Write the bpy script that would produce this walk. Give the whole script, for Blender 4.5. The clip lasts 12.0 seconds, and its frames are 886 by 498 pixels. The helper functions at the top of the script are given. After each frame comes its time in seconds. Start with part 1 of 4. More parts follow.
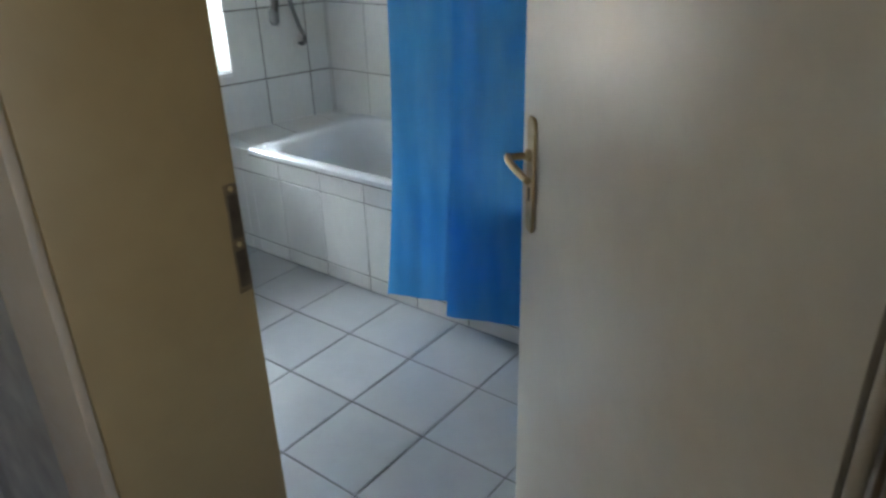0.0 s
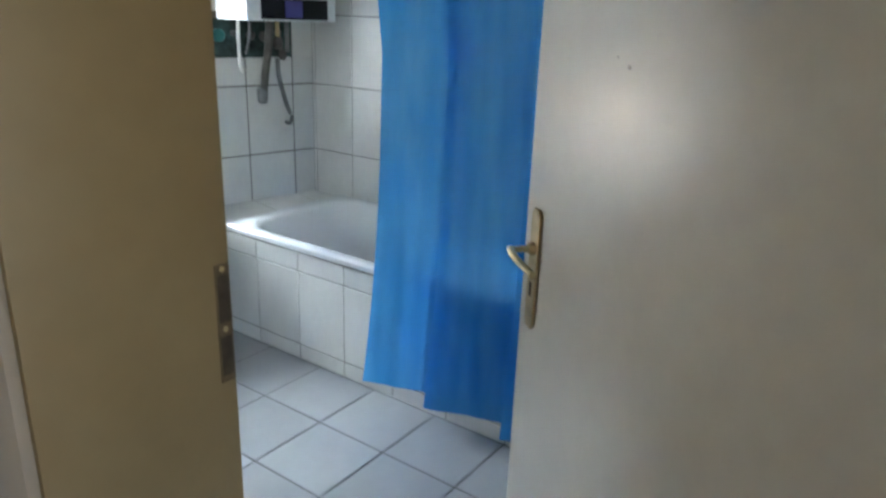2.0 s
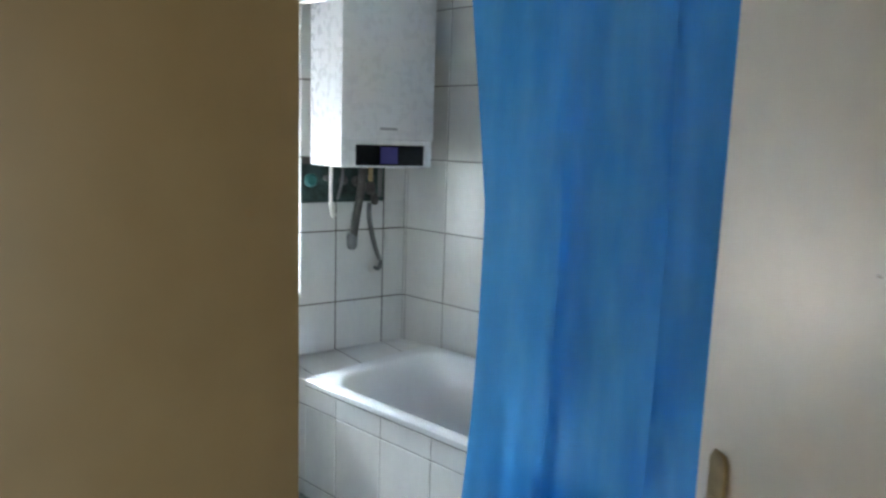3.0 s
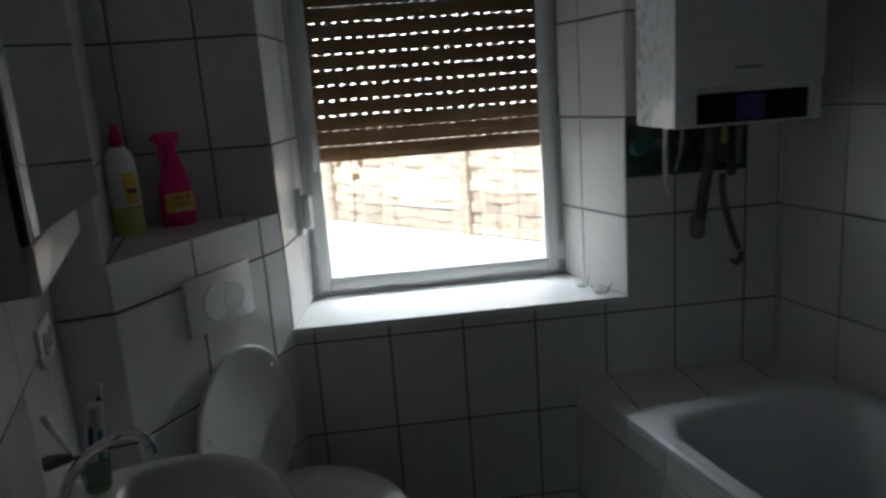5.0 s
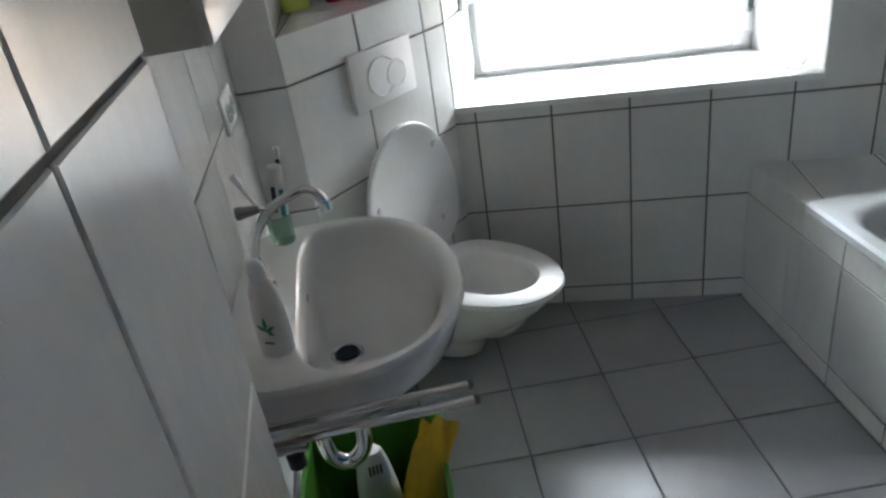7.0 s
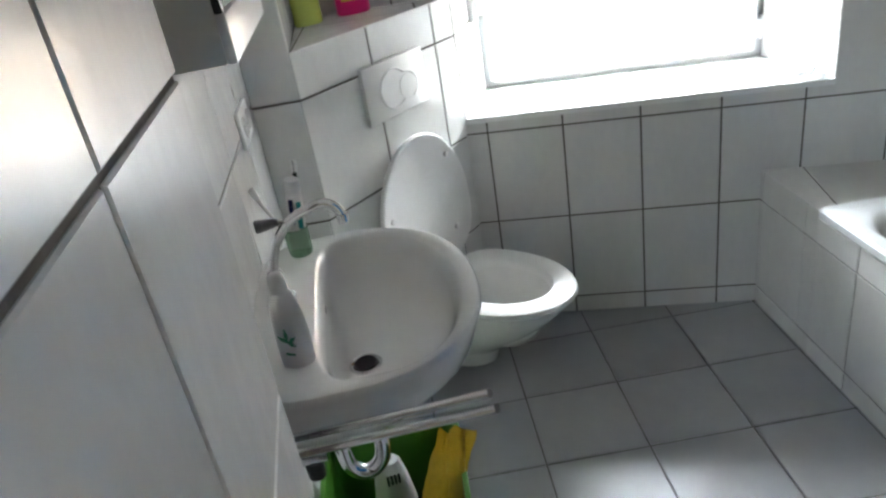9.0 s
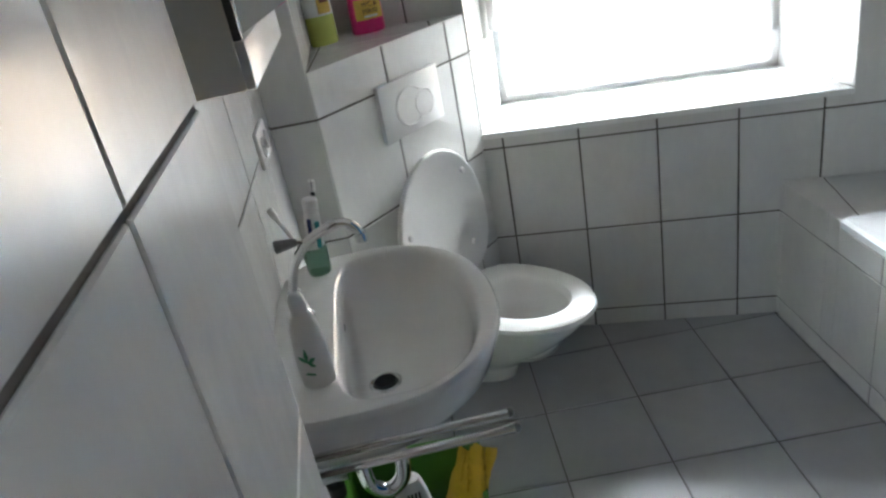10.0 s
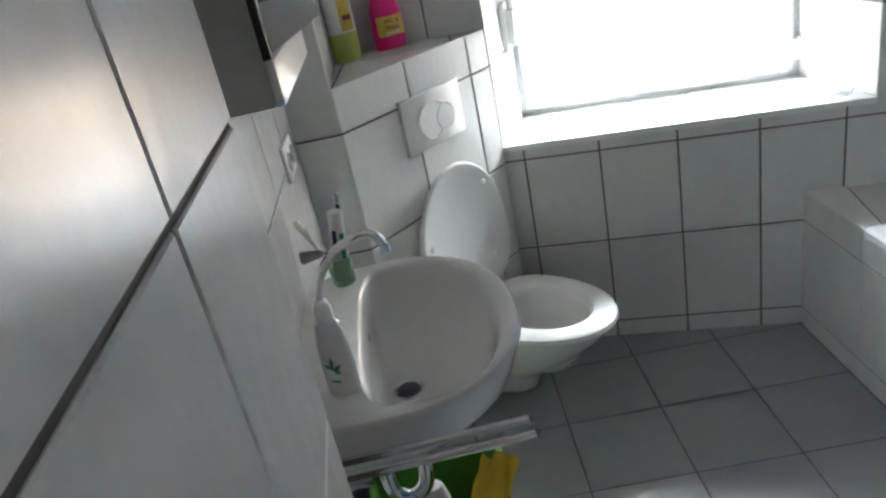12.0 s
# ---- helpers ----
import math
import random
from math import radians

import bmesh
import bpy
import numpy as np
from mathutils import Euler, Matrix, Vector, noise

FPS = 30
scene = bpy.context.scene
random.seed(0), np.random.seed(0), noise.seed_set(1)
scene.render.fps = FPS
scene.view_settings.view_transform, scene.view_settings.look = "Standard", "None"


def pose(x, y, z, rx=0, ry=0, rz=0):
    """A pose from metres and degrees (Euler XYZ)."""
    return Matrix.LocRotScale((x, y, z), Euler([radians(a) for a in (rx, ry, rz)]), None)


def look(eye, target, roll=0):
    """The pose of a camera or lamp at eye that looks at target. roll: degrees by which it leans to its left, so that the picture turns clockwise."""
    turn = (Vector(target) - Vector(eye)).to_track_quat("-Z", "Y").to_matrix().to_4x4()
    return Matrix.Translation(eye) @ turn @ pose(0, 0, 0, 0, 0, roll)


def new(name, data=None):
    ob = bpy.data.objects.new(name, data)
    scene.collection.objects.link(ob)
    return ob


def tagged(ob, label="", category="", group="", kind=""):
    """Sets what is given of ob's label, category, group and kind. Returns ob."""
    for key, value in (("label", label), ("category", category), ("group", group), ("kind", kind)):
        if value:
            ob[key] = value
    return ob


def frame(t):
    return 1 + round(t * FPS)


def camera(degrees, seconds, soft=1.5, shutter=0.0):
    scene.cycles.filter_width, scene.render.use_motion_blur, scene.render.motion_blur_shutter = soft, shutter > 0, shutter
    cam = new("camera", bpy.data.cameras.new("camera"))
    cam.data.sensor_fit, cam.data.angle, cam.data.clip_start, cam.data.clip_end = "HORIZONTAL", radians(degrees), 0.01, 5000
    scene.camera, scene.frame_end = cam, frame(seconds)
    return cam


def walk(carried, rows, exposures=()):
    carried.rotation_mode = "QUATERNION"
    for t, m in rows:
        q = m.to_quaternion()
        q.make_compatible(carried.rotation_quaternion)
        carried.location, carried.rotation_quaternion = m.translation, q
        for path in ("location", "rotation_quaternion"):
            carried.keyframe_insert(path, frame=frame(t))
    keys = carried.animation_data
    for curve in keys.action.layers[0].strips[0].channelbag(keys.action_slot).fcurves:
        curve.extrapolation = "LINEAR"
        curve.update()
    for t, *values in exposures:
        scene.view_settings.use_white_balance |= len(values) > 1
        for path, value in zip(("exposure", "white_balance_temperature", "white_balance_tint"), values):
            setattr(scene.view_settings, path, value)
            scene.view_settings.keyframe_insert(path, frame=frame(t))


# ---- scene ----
cam = camera(64.4, 12.0, soft=2.5, shutter=0.3)
PATH = [
    (0, (-0.479, -3.308, 1.446), (0.948, -2.201, 0.588), -1.7),
    (0.5, (-0.475, -3.318, 1.43), (1.011, -2.366, 0.49), 0.1),
    (1, (-0.482, -3.319, 1.423), (1.02, -2.38, 0.495), 1.0),
    (1.5, (-0.476, -3.296, 1.416), (1.044, -2.294, 0.587), 1.6),
    (2, (-0.461, -3.228, 1.433), (1.092, -2.14, 0.796), 2.1),
    (2.5, (-0.386, -3.126, 1.467), (1.151, -1.923, 1.032), 0.9),
    (2.7, (-0.341, -3.075, 1.478), (1.173, -1.823, 1.111), 1.4),
    (4.3, (0.169, -2.58, 1.534), (1.174, -0.877, 1.231), -1.9),
    (4.5, (0.239, -2.561, 1.535), (1.093, -0.781, 1.209), -2.5),
    (5, (0.318, -2.48, 1.524), (0.904, -0.618, 1.09), -4.2),
    (5.5, (0.355, -2.463, 1.521), (0.6, -0.566, 0.939), -6.3),
    (6, (0.328, -2.456, 1.484), (0.439, -0.615, 0.712), -7.8),
    (6.5, (0.323, -2.475, 1.473), (0.38, -0.701, 0.551), -8.6),
    (8.5, (0.304, -2.479, 1.47), (0.354, -0.709, 0.539), -9.1),
    (9, (0.306, -2.485, 1.482), (0.338, -0.699, 0.581), -9.7),
    (9.5, (0.306, -2.481, 1.488), (0.319, -0.682, 0.615), -10.4),
    (10, (0.306, -2.483, 1.491), (0.297, -0.677, 0.63), -11.0),
    (10.5, (0.306, -2.48, 1.491), (0.278, -0.671, 0.637), -11.6),
    (11, (0.305, -2.49, 1.495), (0.265, -0.679, 0.647), -11.9),
    (11.5, (0.302, -2.494, 1.493), (0.248, -0.678, 0.658), -12.1),
    (12, (0.307, -2.51, 1.499), (0.242, -0.686, 0.682), -12.0),
]
EXPOSURE = [(0, 3.45, 6200, 6), (0.5, 3.85, 6250, 6), (1.0, 3.88, 6250, 6), (2.0, 3.85, 6050, 6), (2.7, 3.88, 6100, 6), (4.3, 2.05, 6450, 10), (4.5, 1.55, 6450, 9),
            (5.0, 0.45, 6500, 9), (5.5, 0.05, 6420, 9), (6.0, 0.25, 6400, 9), (6.5, 2.08, 6350, 9), (6.7, 2.45, 6500, 10), (8.5, 3.48, 6650, 10),
            (9.0, 3.44, 6650, 10), (9.5, 3.3, 6650, 10), (10.5, 3.15, 6600, 10), (12, 3.1, 6600, 10)]
walk(cam, [(t, look(eye, target, roll)) for t, eye, target, roll in PATH], EXPOSURE)

# ---- world and sun ----
SUN_EL, SUN_AZ = radians(57), radians(246)   # azimuth: direction the sun stands in, from +y clockwise
world = bpy.data.worlds.new("sky_world")
scene.world = world
world.use_nodes = True
wn = world.node_tree
sky = wn.nodes.new("ShaderNodeTexSky")
sky.sky_type = "NISHITA"
sky.sun_disc = False
sky.sun_elevation, sky.sun_rotation = SUN_EL, SUN_AZ
wn.links.new(sky.outputs[0], wn.nodes["Background"].inputs[0])
wn.nodes["Background"].inputs[1].default_value = 0.15
sun = new("sun", bpy.data.lights.new("sun", "SUN"))
sun.data.energy, sun.data.angle, sun.data.color = 5.0, radians(0.6), (1.0, 0.95, 0.88)
sun_dir = Vector((math.sin(SUN_AZ) * math.cos(SUN_EL), math.cos(SUN_AZ) * math.cos(SUN_EL), math.sin(SUN_EL)))
sun.matrix_world = look(sun_dir * 20, (0, 0, 0))

# ---- window wall frame: u along the wall, d outwards ----
WALL_TURN = -12.4
WW = pose(0, -0.0794, 0, 0, 0, WALL_TURN)
E_DIR = (WW.to_3x3() @ Vector((1, 0, 0)))
N_DIR = (WW.to_3x3() @ Vector((0, 1, 0)))

sky_lamp = new("sky_window_lamp", bpy.data.lights.new("sky_window_lamp", "AREA"))
sky_lamp.data.shape, sky_lamp.data.size, sky_lamp.data.size_y = "RECTANGLE", 1.5, 0.6
sky_lamp.data.energy, sky_lamp.data.color = 24.5, (0.86, 0.94, 1.0)
sky_lamp.matrix_world = look(WW @ Vector((1.15, 0.80, 1.62)), WW @ Vector((1.05, -0.3, 0.65)))


# ---- materials ----
def mat(name, color, rough=0.5, metal=0.0, spec=0.5, var=0.12, scale=6.0, bump=0.0, bump_scale=40.0, per_piece=0.0,
        tint=None, coat=0.0, trans=0.0, streak=None, rvar=0.22):
    m = bpy.data.materials.new(name)
    m.use_nodes = True
    nt = m.node_tree
    n, l = nt.nodes, nt.links
    b = n["Principled BSDF"]
    b.inputs["Roughness"].default_value = rough
    b.inputs["Metallic"].default_value = metal
    b.inputs["Specular IOR Level"].default_value = spec
    b.inputs["Coat Weight"].default_value = coat
    b.inputs["Coat Roughness"].default_value = 0.08
    b.inputs["Transmission Weight"].default_value = trans
    tc = n.new("ShaderNodeTexCoord")
    src = tc.outputs["Object"]
    mp = n.new("ShaderNodeMapping")
    mp.inputs["Scale"].default_value = streak or (1, 1, 1)
    l.new(src, mp.inputs["Vector"])
    info = n.new("ShaderNodeObjectInfo")
    add = n.new("ShaderNodeVectorMath")
    add.operation = "MULTIPLY_ADD"
    add.inputs[1].default_value = (37.0, 19.0, 11.0)
    l.new(info.outputs["Random"], add.inputs[0])
    l.new(mp.outputs[0], add.inputs[2])
    big = n.new("ShaderNodeTexNoise")
    big.inputs["Scale"].default_value, big.inputs["Detail"].default_value = scale, 4
    fine = n.new("ShaderNodeTexNoise")
    fine.inputs["Scale"].default_value, fine.inputs["Detail"].default_value = scale * 9, 3
    l.new(add.outputs[0], big.inputs["Vector"])
    l.new(add.outputs[0], fine.inputs["Vector"])
    mix = n.new("ShaderNodeMath")
    mix.operation = "MULTIPLY_ADD"
    mix.inputs[1].default_value = 0.35
    l.new(fine.outputs["Fac"], mix.inputs[0])
    l.new(big.outputs["Fac"], mix.inputs[2])
    ramp = n.new("ShaderNodeValToRGB")
    dark = [max(0.0, c * (1 - var)) for c in (tint or color)]
    lite = [min(1.0, c * (1 + var)) for c in color]
    ramp.color_ramp.elements[0].position, ramp.color_ramp.elements[1].position = 0.42, 0.92
    ramp.color_ramp.elements[0].color = (*dark, 1)
    ramp.color_ramp.elements[1].color = (*lite, 1)
    l.new(mix.outputs[0], ramp.inputs["Fac"])
    out = ramp.outputs["Color"]
    if per_piece:
        hsv = n.new("ShaderNodeHueSaturation")
        mr = n.new("ShaderNodeMapRange")
        mr.inputs["To Min"].default_value, mr.inputs["To Max"].default_value = 1 - per_piece, 1 + per_piece
        l.new(info.outputs["Random"], mr.inputs["Value"])
        l.new(mr.outputs[0], hsv.inputs["Value"])
        l.new(out, hsv.inputs["Color"])
        out = hsv.outputs["Color"]
    l.new(out, b.inputs["Base Color"])
    rr = n.new("ShaderNodeMapRange")
    rr.inputs["To Min"].default_value, rr.inputs["To Max"].default_value = max(0.02, rough * (1 - rvar)), min(1, rough * (1 + rvar))
    l.new(fine.outputs["Fac"], rr.inputs["Value"])
    l.new(rr.outputs[0], b.inputs["Roughness"])
    if bump:
        bn = n.new("ShaderNodeTexNoise")
        bn.inputs["Scale"].default_value, bn.inputs["Detail"].default_value = bump_scale, 4
        l.new(add.outputs[0], bn.inputs["Vector"])
        bp = n.new("ShaderNodeBump")
        bp.inputs["Strength"].default_value, bp.inputs["Distance"].default_value = 1.0, bump
        l.new(bn.outputs["Fac"], bp.inputs["Height"])
        l.new(bp.outputs[0], b.inputs["Normal"])
    return m


M_TILE = mat("wall_tile_glaze", (0.74, 0.73, 0.70), 0.23, spec=0.34, var=0.035, scale=4, bump=0.0011, bump_scale=7, per_piece=0.03,
             tint=(0.69, 0.68, 0.66), streak=(1.4, 0.6, 1))
M_GROUT = mat("grout", (0.12, 0.105, 0.09), 0.9, var=0.3, scale=14, bump=0.001, bump_scale=200)
M_FLOOR = mat("floor_tile_glaze", (0.345, 0.35, 0.358), 0.29, var=0.09, scale=2.0, bump=0.0004, bump_scale=14, per_piece=0.05, rvar=0.05)
M_FGROUT = mat("floor_grout", (0.14, 0.135, 0.13), 0.9, var=0.3, scale=14)
M_PAINT = mat("white_wall_paint", (0.72, 0.71, 0.68), 0.75, var=0.06, scale=3, bump=0.001, bump_scale=120)
M_HALL = mat("aged_hall_paint", (0.58, 0.53, 0.45), 0.8, var=0.14, scale=5, bump=0.001, bump_scale=90)
M_CEIL = mat("ceiling_paint", (0.80, 0.79, 0.77), 0.85, var=0.04, scale=3)
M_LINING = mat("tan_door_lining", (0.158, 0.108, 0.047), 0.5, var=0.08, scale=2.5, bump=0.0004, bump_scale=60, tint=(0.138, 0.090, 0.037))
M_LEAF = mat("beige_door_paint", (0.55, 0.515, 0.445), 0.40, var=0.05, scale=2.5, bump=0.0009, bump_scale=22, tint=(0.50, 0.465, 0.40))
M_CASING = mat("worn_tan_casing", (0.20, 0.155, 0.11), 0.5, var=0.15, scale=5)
# brown for the hinge-side frame, with that side's shade in the colour
M_BROWN_SHADE = mat("brown_casing_shade", (0.055, 0.037, 0.020), 0.45, var=0.2, scale=4, streak=(1, 1, 0.2))
# pale colour that paints the highlight on the lining's rounded edge
M_EDGE_LIGHT = mat("lining_edge_highlight", (0.36, 0.32, 0.26), 0.5, var=0.1)
M_SCUFF = mat("grey_scuff", (0.30, 0.27, 0.23), 0.7, var=0.2)
# near-black that paints the shade inside the hinge gap
M_GAP_SHADE = mat("hinge_gap_shade", (0.07, 0.055, 0.035), 0.8, var=0.2)
M_BRASS = mat("old_brass", (0.46, 0.36, 0.20), 0.32, metal=1.0, var=0.2, scale=30)
M_BRASS_D = mat("dark_brass", (0.05, 0.035, 0.022), 0.5, metal=0.6, var=0.3, scale=40)
M_STRIKE = mat("tarnished_brass", (0.11, 0.08, 0.045), 0.5, metal=0.7, var=0.35, scale=40)
M_GLOSSW = mat("white_enamel", (0.80, 0.81, 0.82), 0.10, var=0.03, scale=4, coat=0.3)
M_CERAMIC = mat("white_ceramic", (0.80, 0.79, 0.765), 0.12, var=0.03, scale=4, coat=0.3)
M_PLASTICW = mat("white_plastic", (0.78, 0.77, 0.75), 0.32, var=0.04, scale=6)
M_CREAM = mat("cream_panel", (0.72, 0.69, 0.61), 0.45, var=0.05, scale=4)
M_SILL = mat("white_sill_stone", (0.86, 0.86, 0.85), 0.18, var=0.04, scale=6)
M_FRAMEW = mat("white_window_plastic", (0.76, 0.76, 0.76), 0.3, var=0.04, scale=5)
M_BOILER = mat("boiler_white", (0.78, 0.79, 0.80), 0.28, var=0.03, scale=3)
M_BLACK = mat("black_gloss", (0.012, 0.012, 0.016), 0.12, var=0.2)
M_DARK = mat("dark_plastic", (0.03, 0.03, 0.032), 0.45, var=0.3)
M_CHROME = mat("chrome", (0.70, 0.71, 0.72), 0.12, metal=1.0, var=0.08, scale=20)
M_STEEL = mat("dull_pipe", (0.20, 0.20, 0.20), 0.4, metal=0.8, var=0.3, scale=20)
M_PIPE_D = mat("dirty_pipe", (0.10, 0.095, 0.085), 0.6, metal=0.3, var=0.4, scale=25)
M_HOLE = mat("raw_green_board", (0.05, 0.085, 0.075), 0.9, var=0.5, scale=14, bump=0.004, bump_scale=40, tint=(0.03, 0.04, 0.035))
M_TEAL = mat("teal_cap", (0.03, 0.16, 0.15), 0.5, var=0.2)
M_HOSE = mat("white_hose", (0.66, 0.64, 0.60), 0.4, var=0.15, scale=20)
M_BROWNSLAT = mat("brown_shutter_slat", (0.34, 0.185, 0.085), 0.5, var=0.15, scale=5, per_piece=0.06)
M_PINK = mat("pink_plastic", (0.80, 0.02, 0.22), 0.3, var=0.06)
M_PINKD = mat("dark_pink_cap", (0.45, 0.01, 0.10), 0.35, var=0.08)
M_YELLOWG = mat("pale_green_liquid", (0.60, 0.66, 0.18), 0.25, var=0.08)
M_LABEL = mat("gold_label", (0.75, 0.50, 0.10), 0.45, var=0.15, scale=30)
M_LABEL_D = mat("brown_print", (0.20, 0.05, 0.03), 0.5, var=0.1)
M_GREEN = mat("bright_green_plastic", (0.035, 0.145, 0.008), 0.4, var=0.1, scale=5)
M_YELLOW = mat("yellow_bag", (0.52, 0.39, 0.06), 0.4, var=0.2, scale=8, bump=0.004, bump_scale=25)
M_LEAFPRINT = mat("green_print", (0.05, 0.25, 0.12), 0.5, var=0.1)
M_TEALPRINT = mat("teal_print", (0.02, 0.30, 0.32), 0.5, var=0.1)
M_NAVY = mat("navy_print", (0.02, 0.03, 0.12), 0.5, var=0.1)
M_SCREEN = mat("boiler_display", (0.10, 0.09, 0.32), 0.2, var=0.1)
M_LOGO = mat("grey_mark", (0.35, 0.36, 0.38), 0.4, var=0.1)
M_STRAP = mat("grey_strap", (0.32, 0.31, 0.29), 0.8, var=0.2, scale=40)
M_FENCE = mat("weathered_fence_wood", (0.62, 0.54, 0.45), 0.8, var=0.3, scale=4, per_piece=0.2, streak=(1, 6, 6), bump=0.003, bump_scale=30)
M_STAKE = mat("pale_stake_wood", (0.62, 0.56, 0.46), 0.8, var=0.2, scale=8)
M_GROUND = mat("pale_concrete_ground", (0.72, 0.70, 0.67), 0.9, var=0.15, scale=1.2, bump=0.01, bump_scale=8)
M_DRYLEAF = mat("dry_leaf", (0.16, 0.11, 0.06), 0.7, var=0.3, scale=20)
M_HALLFLOOR = mat("hall_floor_wood", (0.22, 0.13, 0.07), 0.4, var=0.25, scale=3, streak=(1, 8, 1))
M_RIM = mat("sign_rim", (0.30, 0.24, 0.13), 0.4, var=0.2)
M_PLAQUE = mat("cream_plaque", (0.74, 0.69, 0.55), 0.15, var=0.05)
M_WATER = mat("toilet_water", (0.55, 0.57, 0.57), 0.03, var=0.02)
M_EXTWALL = mat("exterior_render", (0.55, 0.52, 0.47), 0.9, var=0.12, scale=2)


def mirror_glass(name, glass):
    m = bpy.data.materials.new(name)
    m.use_nodes = True
    b = m.node_tree.nodes["Principled BSDF"]
    b.inputs["Base Color"].default_value = (0.86, 0.9, 0.88, 1) if not glass else (1, 1, 1, 1)
    b.inputs["Roughness"].default_value = 0.02 if not glass else 0.0
    if glass:
        b.inputs["Transmission Weight"].default_value = 1.0
        b.inputs["IOR"].default_value = 1.45
    else:
        b.inputs["Metallic"].default_value = 1.0
    return m


M_MIRROR = mirror_glass("mirror", False)
M_GLASS = mirror_glass("pane_glass", True)


def cup_glass():
    m = mat("green_cup_glass", (0.62, 0.88, 0.70), 0.08, var=0.05, trans=0.85)
    return m


M_CUP = cup_glass()


def curtain_material():
    m = bpy.data.materials.new("blue_curtain_vinyl")
    m.use_nodes = True
    nt = m.node_tree
    n, l = nt.nodes, nt.links
    b = n["Principled BSDF"]
    tc = n.new("ShaderNodeTexCoord")
    ns = n.new("ShaderNodeTexNoise")
    mp = n.new("ShaderNodeMapping")
    mp.inputs["Scale"].default_value = (6, 6, 1.2)
    ns.inputs["Scale"].default_value, ns.inputs["Detail"].default_value = 2.0, 5
    l.new(tc.outputs["Object"], mp.inputs["Vector"])
    l.new(mp.outputs[0], ns.inputs["Vector"])
    ramp = n.new("ShaderNodeValToRGB")
    ramp.color_ramp.elements[0].color = (0.05, 0.33, 0.80, 1)
    ramp.color_ramp.elements[1].color = (0.10, 0.41, 0.84, 1)
    ramp.color_ramp.elements[0].position, ramp.color_ramp.elements[1].position = 0.35, 0.7
    l.new(ns.outputs["Fac"], ramp.inputs["Fac"])
    l.new(ramp.outputs[0], b.inputs["Base Color"])
    b.inputs["Roughness"].default_value = 0.24
    tr = n.new("ShaderNodeBsdfTranslucent")
    l.new(ramp.outputs[0], tr.inputs["Color"])
    mx = n.new("ShaderNodeMixShader")
    mx.inputs[0].default_value = 0.55
    l.new(b.outputs[0], mx.inputs[1])
    l.new(tr.outputs[0], mx.inputs[2])
    clear = n.new("ShaderNodeBsdfTransparent")
    clear.inputs["Color"].default_value = (0.30, 0.62, 0.95, 1)
    mx2 = n.new("ShaderNodeMixShader")
    mx2.inputs[0].default_value = 0.16
    l.new(mx.outputs[0], mx2.inputs[1])
    l.new(clear.outputs[0], mx2.inputs[2])
    l.new(mx2.outputs[0], n["Material Output"].inputs["Surface"])
    bp = n.new("ShaderNodeBump")
    bp.inputs["Distance"].default_value = 0.006
    l.new(ns.outputs["Fac"], bp.inputs["Height"])
    l.new(bp.outputs[0], b.inputs["Normal"])
    return m


M_CURTAIN = curtain_material()


# ---- mesh helpers ----
def mesh_of(name, bm, material, smooth=False):
    bmesh.ops.recalc_face_normals(bm, faces=bm.faces[:])
    me = bpy.data.meshes.new(name)
    bm.to_mesh(me)
    bm.free()
    me.materials.append(material)
    if smooth:
        for p in me.polygons:
            p.use_smooth = True
        me.set_sharp_from_angle(angle=radians(40))
    return me


def part(name, bm, material, parent=None, label="", smooth=True, category="", group="", kind=""):
    ob = new(name, mesh_of(name, bm, material, smooth))
    if parent:
        ob.parent = parent
    return tagged(ob, label, category, group, kind)


def empty(name, m=None, label="", category="", group="", kind=""):
    ob = new(name)
    ob.empty_display_size = 0.05
    if m is not None:
        ob.matrix_world = m
    return tagged(ob, label, category, group, kind)


def add_box(bm, x0, x1, y0, y1, z0, z1, m=None, bevel=0.0):
    t = Matrix.Translation(((x0 + x1) / 2, (y0 + y1) / 2, (z0 + z1) / 2)) @ Matrix.Diagonal((x1 - x0, y1 - y0, z1 - z0, 1))
    tmp = bmesh.new()
    bmesh.ops.create_cube(tmp, size=1.0, matrix=t)
    if bevel:
        bmesh.ops.bevel(tmp, geom=tmp.edges[:], offset=bevel, segments=2, affect="EDGES", profile=0.5)
    if m is not None:
        bmesh.ops.transform(tmp, matrix=m, verts=tmp.verts[:])
    join(bm, tmp)
    return bm


def join(bm, other):
    me = bpy.data.meshes.new("tmp")
    other.to_mesh(me)
    other.free()
    bm.from_mesh(me)
    bpy.data.meshes.remove(me)


def box(x0, x1, y0, y1, z0, z1, m=None, bevel=0.0):
    return add_box(bmesh.new(), x0, x1, y0, y1, z0, z1, m, bevel)


def add_prism(bm, poly, z0, z1, m=None):
    """poly: outline in the plane, pushed up from z0 to z1."""
    m = m or Matrix()
    lo = [bm.verts.new(m @ Vector((x, y, z0))) for x, y in poly]
    hi = [bm.verts.new(m @ Vector((x, y, z1))) for x, y in poly]
    bm.faces.new(lo[::-1])
    bm.faces.new(hi)
    for i in range(len(poly)):
        j = (i + 1) % len(poly)
        bm.faces.new((lo[i], lo[j], hi[j], hi[i]))
    return bm


def loft(bm, loops, cap_start=False, cap_end=False):
    rings = [[bm.verts.new(p) for p in loop] for loop in loops]
    for a, b in zip(rings, rings[1:]):
        for i in range(len(a)):
            j = (i + 1) % len(a)
            bm.faces.new((a[i], a[j], b[j], b[i]))
    if cap_start:
        bm.faces.new(rings[0][::-1])
    if cap_end:
        bm.faces.new(rings[-1])
    return bm


